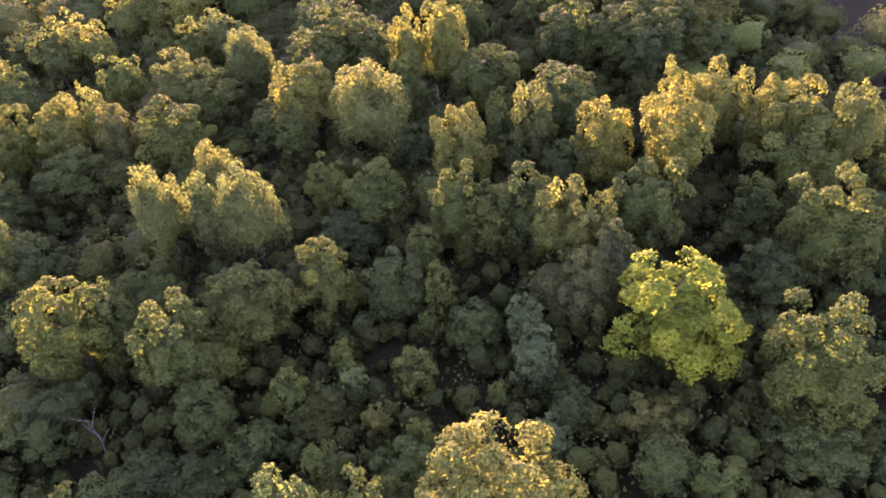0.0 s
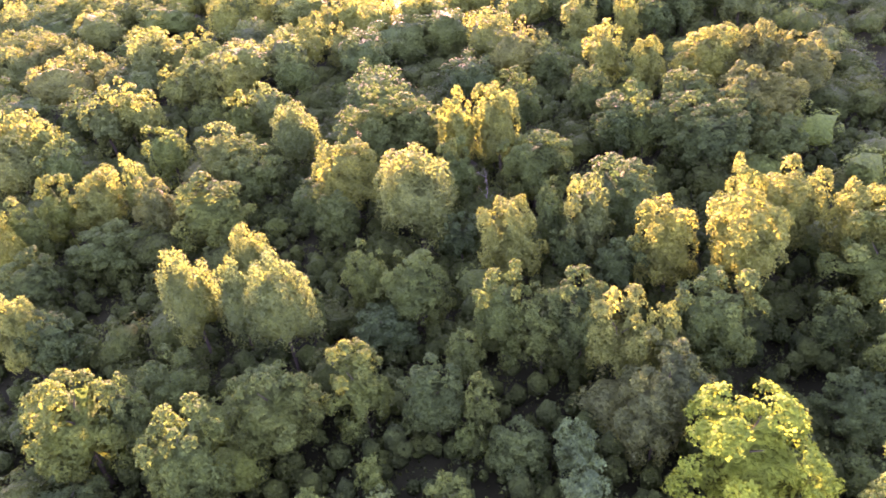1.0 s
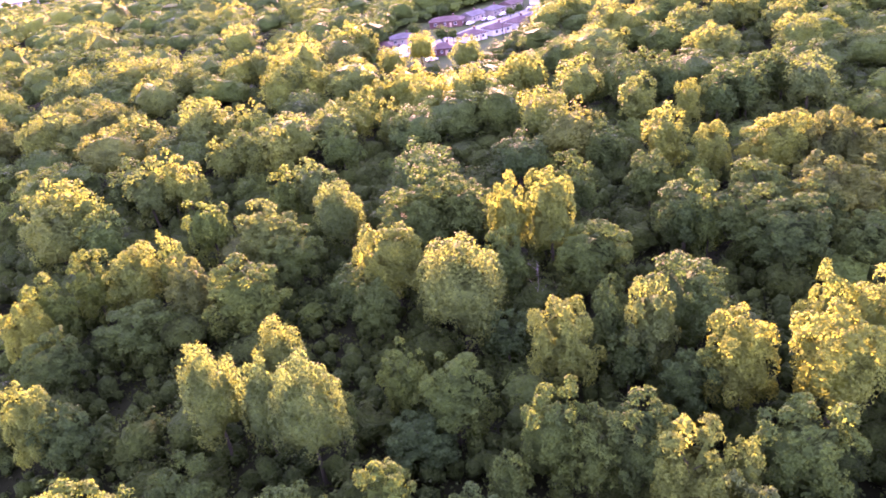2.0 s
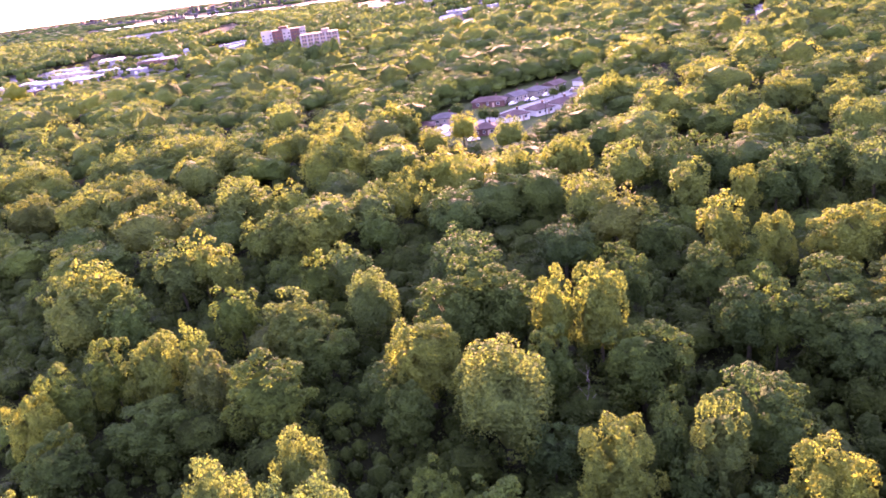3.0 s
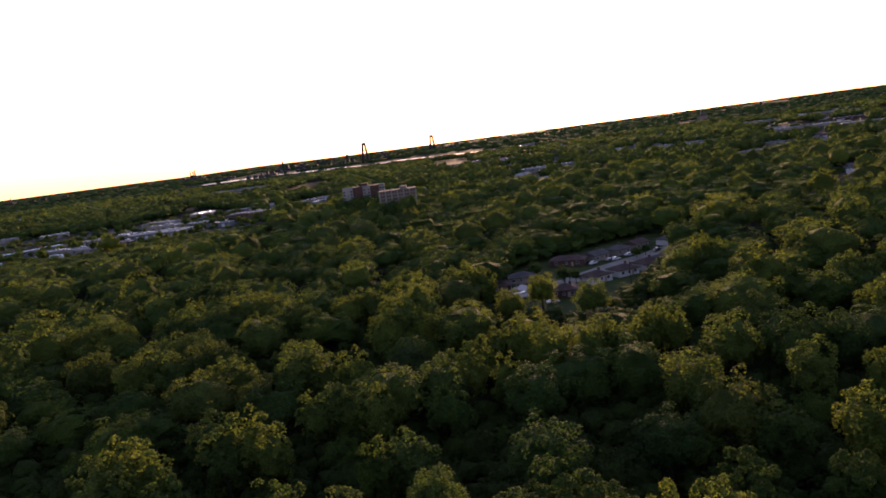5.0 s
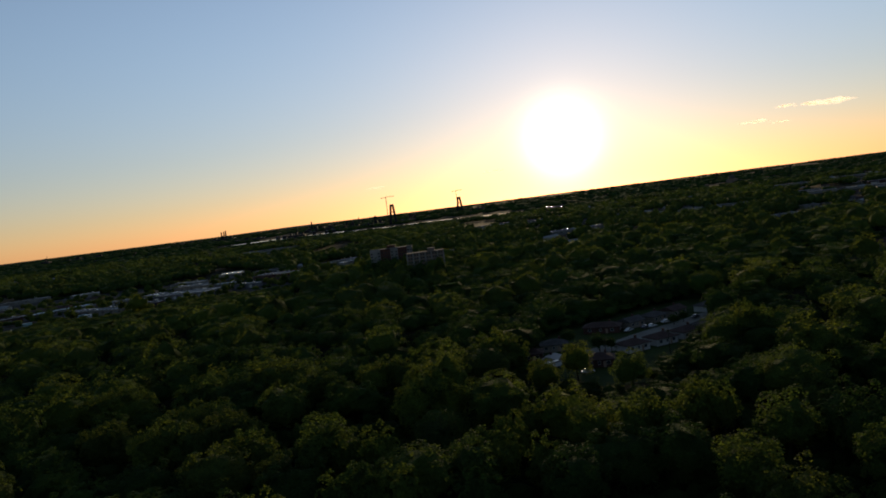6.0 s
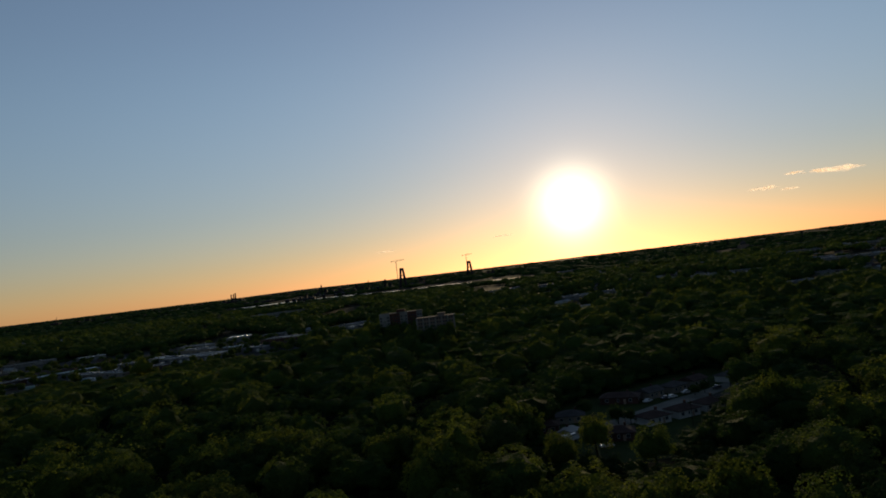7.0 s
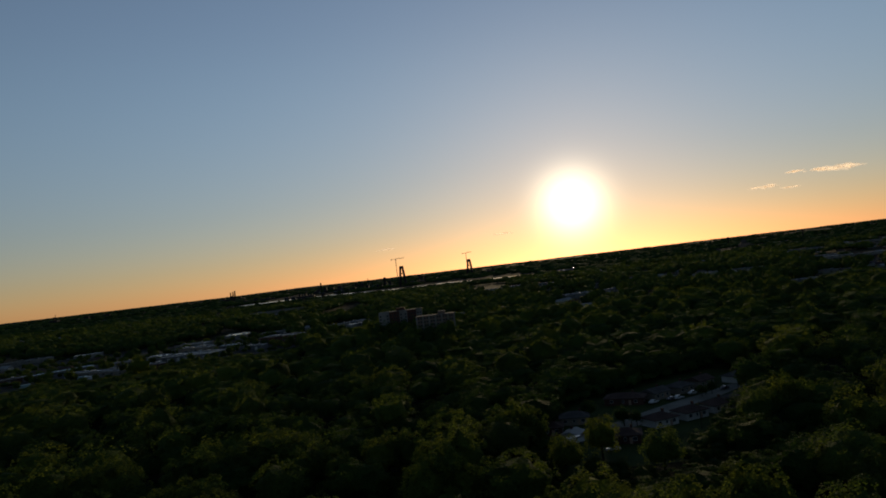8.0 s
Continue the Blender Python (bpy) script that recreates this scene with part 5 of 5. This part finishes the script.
bare_tree(-48.1, 247.6, 16.5, "thin pale bare tree between leafy trees")


# ---- clouds ----
def cloud(x, z, wide, high, seed):
    rng = np.random.default_rng(seed)
    bm = bmesh.new()
    for k in range(16):
        u = rng.uniform(-1, 1)
        made = bmesh.ops.create_icosphere(bm, subdivisions=2, radius=1)
        s = high * rng.uniform(0.35, 0.8) * (1.1 - 0.7 * abs(u))
        bmesh.ops.scale(bm, vec=(wide * rng.uniform(0.12, 0.24), 20, s), verts=made["verts"])
        bmesh.ops.translate(bm, vec=(u * wide * 0.8, rng.uniform(-30, 30), rng.uniform(0, 0.5) * high + u * 0.12 * high), verts=made["verts"])
    for v in bm.verts:
        v.co.z += 3 * noise.noise(v.co / 14)
    for f in bm.faces:
        f.smooth = True
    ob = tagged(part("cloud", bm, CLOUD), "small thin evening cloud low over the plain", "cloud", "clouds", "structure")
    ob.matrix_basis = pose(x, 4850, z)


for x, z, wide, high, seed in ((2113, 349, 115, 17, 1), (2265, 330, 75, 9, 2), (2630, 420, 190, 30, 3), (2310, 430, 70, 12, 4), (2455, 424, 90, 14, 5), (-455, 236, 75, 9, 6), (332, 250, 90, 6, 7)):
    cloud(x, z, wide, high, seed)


# ---- the rest of the woods ----
HOUSE_GROUND = [(22, 294), (27, 312), (54, 333), (80, 355), (102, 365), (116, 366), (118, 338), (91, 294), (72, 266), (54, 232), (48, 245), (32, 255)]
WORKS_GROUND = [(-370, 668), (-339, 638), (-294, 626), (-294, 657), (-275, 668), (-270, 692), (-224, 681), (-217, 730), (-158, 719), (-181, 873), (-290, 1080),
                (-412, 1275), (-373, 1081), (-418, 1048), (-350, 858), (-384, 877), (-368, 819), (-492, 1021), (-548, 1028), (-680, 1090), (-560, 840), (-440, 640), (-385, 596), (-368, 612)]
SHED_GROUND = [(-190, 962), (-126, 1014), (-105, 940), (-120, 930), (-138, 1089), (-191, 1055)]


def inside(x, y, ring):
    hit = False
    for (ax, ay), (bx, by) in zip(ring, ring[1:] + ring[:1]):
        if (ay > y) != (by > y) and x < ax + (y - ay) / (by - ay) * (bx - ax):
            hit = not hit
    return hit


def clear_of(x, y, h=0.0):
    """Whether a tree may stand here: not in a yard or the works, nor so tall before open ground that it would hide it from the air."""
    far = 60 / (60 - min(h - 1.5, 40)) if h > 1.5 else 1.0
    for px, py in ((x, y), (2 + (x - 2) * far, 4 + (y - 4) * far)):
        if any(inside(px, py, ring) for ring in (HOUSE_GROUND, WORKS_GROUND, SHED_GROUND)):
            return False
    if -78 < x < -35 and 684 < y < 706 or -39 < x < -4 and 596 < y < 618:
        return False
    if -900 < x < 260 and 2230 < y < 2900:
        return False
    for hx, hy, wide in OPEN_YARDS:
        far = math.hypot(hx, hy - 20)
        ahead = (x * hx + (y - 20) * (hy - 20)) / far
        aside = abs(x * (hy - 20) - (y - 20) * hx) / far
        if aside < wide * 0.55 and far * 0.86 - 14 < ahead < far + 16:
            return False
    return True


def on_hall(x, y, hx, hy, turn, w, d, room=3.5):
    """Whether a crown here would touch that hall."""
    u = (x - hx) * math.cos(turn) + (y - hy) * math.sin(turn)
    v = (y - hy) * math.cos(turn) - (x - hx) * math.sin(turn)
    return abs(u) < w + room and abs(v) < d + room


def build_fill():
    """Trees between those placed one by one, up to three hundred in all; then the woods beyond as one mass."""
    rng = np.random.default_rng(11)
    woods = []
    y = -40.0
    while y < 2300:
        step = 8.2 if y < 150 else 16.5 if y < 330 else 17.5 if y < 760 else 14 if y < 1300 else 19
        for x in np.arange(-42 - 0.63 * max(y, 0), 70 + 0.65 * max(y, 0), step):
            px, py = x + rng.uniform(-0.42, 0.42) * step, y + rng.uniform(-0.42, 0.42) * step
            r = step * rng.uniform(0.42, 0.64)
            patch = noise.noise((px / 38, py / 60, 1.5)) + 0.5 * noise.noise((px / 300, py / 300, 7.5))
            # crowns meant as sunlit get yellower leaf colours and more height, others dull greens
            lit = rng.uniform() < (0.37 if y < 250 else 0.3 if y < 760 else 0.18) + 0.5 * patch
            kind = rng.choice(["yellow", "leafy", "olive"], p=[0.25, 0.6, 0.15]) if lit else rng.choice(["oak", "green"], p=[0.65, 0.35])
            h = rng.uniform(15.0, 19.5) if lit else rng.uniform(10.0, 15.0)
            if y < 150:
                h = rng.uniform(4.0, 9.0)
                r = min(r, 0.7 * h)
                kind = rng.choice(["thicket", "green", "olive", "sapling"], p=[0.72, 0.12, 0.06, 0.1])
                if noise.noise((px / 11, py / 11, 6.0)) > 0.1:
                    continue
            if y > 760 and noise.noise((px / 160, py / 260, 3.0)) > 0.24:
                continue
            if not clear_of(px, py, h):
                continue
            if y < 330 and min(math.hypot(px - a, py - b) - 0.62 * c for a, b, c in PLANTED) < 0.45 * r:
                continue
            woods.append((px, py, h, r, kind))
        y += step
    near = [w for w in woods if -20 < w[1] < 150 and abs(w[0] - 0.1 * w[1]) < 62 + 0.5 * w[1]]
    first = near[: max(0, 300 - len(PLANTED))]
    for w in first:
        plant(*w)
    woods = [w for w in woods if w not in first]
    # single trees between the halls of the works
    yard = []
    for _ in range(1400):
        px, py = rng.uniform(-540, -150), rng.uniform(590, 1020)
        free = not any(on_hall(px, py, *row) for row in HALLS) and all(math.hypot(px - a, py - b) > 8 for a, b in yard)
        if inside(px, py, WORKS_GROUND) and free and noise.noise((px / 30, py / 30, 4.0)) > (-0.12 if py < 850 else 0.0):
            yard.append((px, py))
            woods.append((px, py, rng.uniform(4.0, 8.5) if py < 850 else rng.uniform(4.5, 9.0), rng.uniform(3.0, 5.5), rng.choice(["yellow", "oak", "green", "olive"]), 2))
    # low trees along the near edge of the works
    for py in np.arange(480, 700, 10):
        for px in np.arange(-470, -140, 10):
            x, y = px + rng.uniform(-3, 3), py + rng.uniform(-3, 3)
            beyond = any(inside(x * f, y * f, WORKS_GROUND) for f in (1.07, 1.14, 1.22))
            if beyond and not inside(x, y, WORKS_GROUND) and not any(on_hall(x, y, *row) for row in HALLS):
                woods.append((x, y, rng.uniform(4.5, 7.5), rng.uniform(5.0, 7.0), rng.choice(["yellow", "oak", "green", "olive"]), 2))
    # tall trees close before the apartment blocks
    for x0, x1, y0, y1 in ((-84, -34, 656, 680), (-42, -2, 572, 594)):
        for px in np.arange(x0, x1, 8.0):
            for py in (y0, y1):
                woods.append((px + rng.uniform(-2, 2), py + rng.uniform(-3, 3), rng.uniform(19.0, 22.5), rng.uniform(5.0, 6.5), rng.choice(["yellow", "oak", "green"]), 2))
    # low growth in the gaps that are left
    spots = np.array([(a, b, c) for a, b, c in PLANTED] + [(w[0], w[1], w[3]) for w in woods if w[1] < 340])
    for y in np.arange(112, 262, 5.4):
        half = 62 + 0.6 * max(y, 0)
        for x in np.arange(-half, half + 25, 5.4):
            px, py = x + rng.uniform(-1.6, 1.6), y + rng.uniform(-1.6, 1.6)
            if clear_of(px, py, 7) and (np.hypot(spots[:, 0] - px, spots[:, 1] - py) - 0.72 * spots[:, 2]).min() > 0.3:
                # thicket leaves hold the gap's shade in their colour
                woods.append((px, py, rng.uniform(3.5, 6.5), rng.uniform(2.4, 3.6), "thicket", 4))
    # bushes down to the ground round the lawn
    for y in np.arange(226, 402, 5.2):
        for x in np.arange(0, 165, 5.2):
            px, py, h = x + rng.uniform(-2, 2), y + rng.uniform(-2, 2), rng.uniform(4.5, 8.0)
            if clear_of(px, py, h) and any(inside(px + a, py + b, HOUSE_GROUND) for a, b in ((0, -22), (16, -16), (-16, -16), (16, 0), (-16, 0), (0, 12))):
                woods.append((px, py, h, rng.uniform(3.0, 4.6), rng.choice(["oak", "green"]), 4))
    return woods


WOODS = build_fill()
SLOTS = ["yellow", "leafy", "oak", "green", "olive", "sapling", "thicket"]


def build_woods():
    """The far woods as one mesh: whole crowns nearer by, coarser ones with the distance."""
    rng = np.random.default_rng(23)
    models = {}
    # lobes, fineness of the skin, leaf clumps and their size, at several distances and for low growth
    levels = ((30, 2, 2450, 0.3), (28, 1, 1400, 0.37), (22, 1, 300, 0.55), (14, 1, 22, 1.0), (10, 1, 220, 0.44), (24, 1, 720, 0.42), (9, 1, 4, 1.2), (7, 0, 3, 1.4))
    for kind in SLOTS:
        for variant in range(6):
            for level, (count, fine, leaves, size) in enumerate(levels):
                flat = rng.uniform(0.85, 1.15)
                lobes = dome_lobes(rng, count, 9.6, 4.1, 6.0 * flat, 3.9 / count**0.33 * 0.8, 3.9 / count**0.33 * 1.3, -0.75, 1.7, 0.66)
                upper = lobes[lobes[:, 2] > (6.2 if level in (0, 1, 5) else 8.0)]
                tufts = puffs_of(upper, rng, 6) if level in (0, 1, 5) else puffs_of(upper, rng, 4, 0.45, 0.75) if level == 2 else upper
                models[kind, variant, level] = joined(crown_arrays(tufts, rng, leaves, size, 0, 0.3, True, 0.09), shell_arrays(lobes, rng, fine, 0.09, 0.83 if level in (0, 1, 5) else 0.88 if level == 4 else 0.96))
    verts, faces, normals, slots, base = [], [], [], [], 0
    for n, (x, y, h, r, kind, *tag) in enumerate(WOODS):
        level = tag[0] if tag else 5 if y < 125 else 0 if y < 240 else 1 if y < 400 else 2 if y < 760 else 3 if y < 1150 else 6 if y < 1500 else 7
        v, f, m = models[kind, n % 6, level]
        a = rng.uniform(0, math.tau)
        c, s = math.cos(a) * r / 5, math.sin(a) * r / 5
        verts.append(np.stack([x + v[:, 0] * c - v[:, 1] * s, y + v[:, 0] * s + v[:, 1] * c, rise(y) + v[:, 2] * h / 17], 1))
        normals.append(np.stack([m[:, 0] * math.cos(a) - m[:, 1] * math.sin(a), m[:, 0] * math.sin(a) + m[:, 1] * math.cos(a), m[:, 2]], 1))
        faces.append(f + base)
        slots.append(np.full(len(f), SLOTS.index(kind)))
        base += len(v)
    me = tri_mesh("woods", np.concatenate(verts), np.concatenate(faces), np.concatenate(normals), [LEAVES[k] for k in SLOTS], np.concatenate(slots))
    tagged(new("woods", me), "dense green woods, some crowns coloured yellow as sunlit", "woods", kind="stuff")


build_woods()


def build_undergrowth():
    """Low bushes under the near trees, their leaf colour darkened to carry the gaps' shade."""
    rng = np.random.default_rng(31)
    n = 6000
    y = rng.uniform(-24, 158, n)
    x = rng.uniform(-1, 1, n) * (52 + 0.5 * np.maximum(y, 0)) + 8 + 0.1 * y
    r = rng.uniform(1.0, 2.7, n)
    lobes = np.stack([x, y, r * rng.uniform(0.3, 1.2, n), r, r * rng.uniform(0.8, 1.8, n)], 1)
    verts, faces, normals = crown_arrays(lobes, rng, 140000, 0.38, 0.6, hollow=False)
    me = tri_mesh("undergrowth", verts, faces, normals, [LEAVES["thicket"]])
    tagged(new("undergrowth", me), "green bushes and saplings on the forest floor, darkened for shade", "undergrowth", kind="stuff")


build_undergrowth()


def build_horizon_woods():
    rng = np.random.default_rng(41)
    n = 6600
    y = 2250 + 2650 * rng.uniform(0, 1, n) ** 1.2
    x = rng.uniform(-0.72, 0.72, n) * y
    keep = np.array([noise.noise((a / 420, b / 300, 9.0)) < 0.25 and clear_of(a, b) for a, b in zip(x, y)])
    x, y = x[keep], y[keep]
    n = len(x)
    wide = rng.uniform(9, 34, n)
    high = rng.uniform(5, 12, n) * np.clip((4700 - y) / 1400, 0.25, 1)
    # low scrub on the river's near bank
    shore = np.array([(-860, 2740), (-600, 2800), (-454, 2760), (-330, 2660), (-200, 2600), (-60, 2640), (20, 2590), (230, 2480)])
    sx, sy = rng.uniform(-900, 260, 900), rng.uniform(2230, 2760, 900)
    keep = sy < np.interp(sx, shore[:, 0], shore[:, 1]) - 14
    sx, sy = sx[keep], sy[keep]
    x, y = np.concatenate([x, sx]), np.concatenate([y, sy])
    wide = np.concatenate([wide, rng.uniform(9, 22, len(sx))])
    high = np.concatenate([high, rng.uniform(2.5, 5.0, len(sx))])
    n = len(x)
    bumps = rng.uniform(0.7, 1.15, (n, 12, 1))
    shape = ICO_V[None] * bumps * np.stack([wide, wide * 0.8, high], 1)[:, None]
    middle = np.stack([x, y, np.array([rise(b) for b in y]) + high * 0.3], 1)[:, None]
    faces = (ICO_F[None] + 12 * np.arange(n)[:, None, None]).reshape(-1, 3)
    me = tri_mesh("distant_woods", (shape + middle).reshape(-1, 3), faces, None, [LEAVES["oak"], LEAVES["green"], LEAVES["yellow"]], np.repeat(rng.integers(0, 3, n), 20))
    tagged(new("distant_woods", me), "dark far tree belts on the plain", "woods", kind="stuff")


build_horizon_woods()
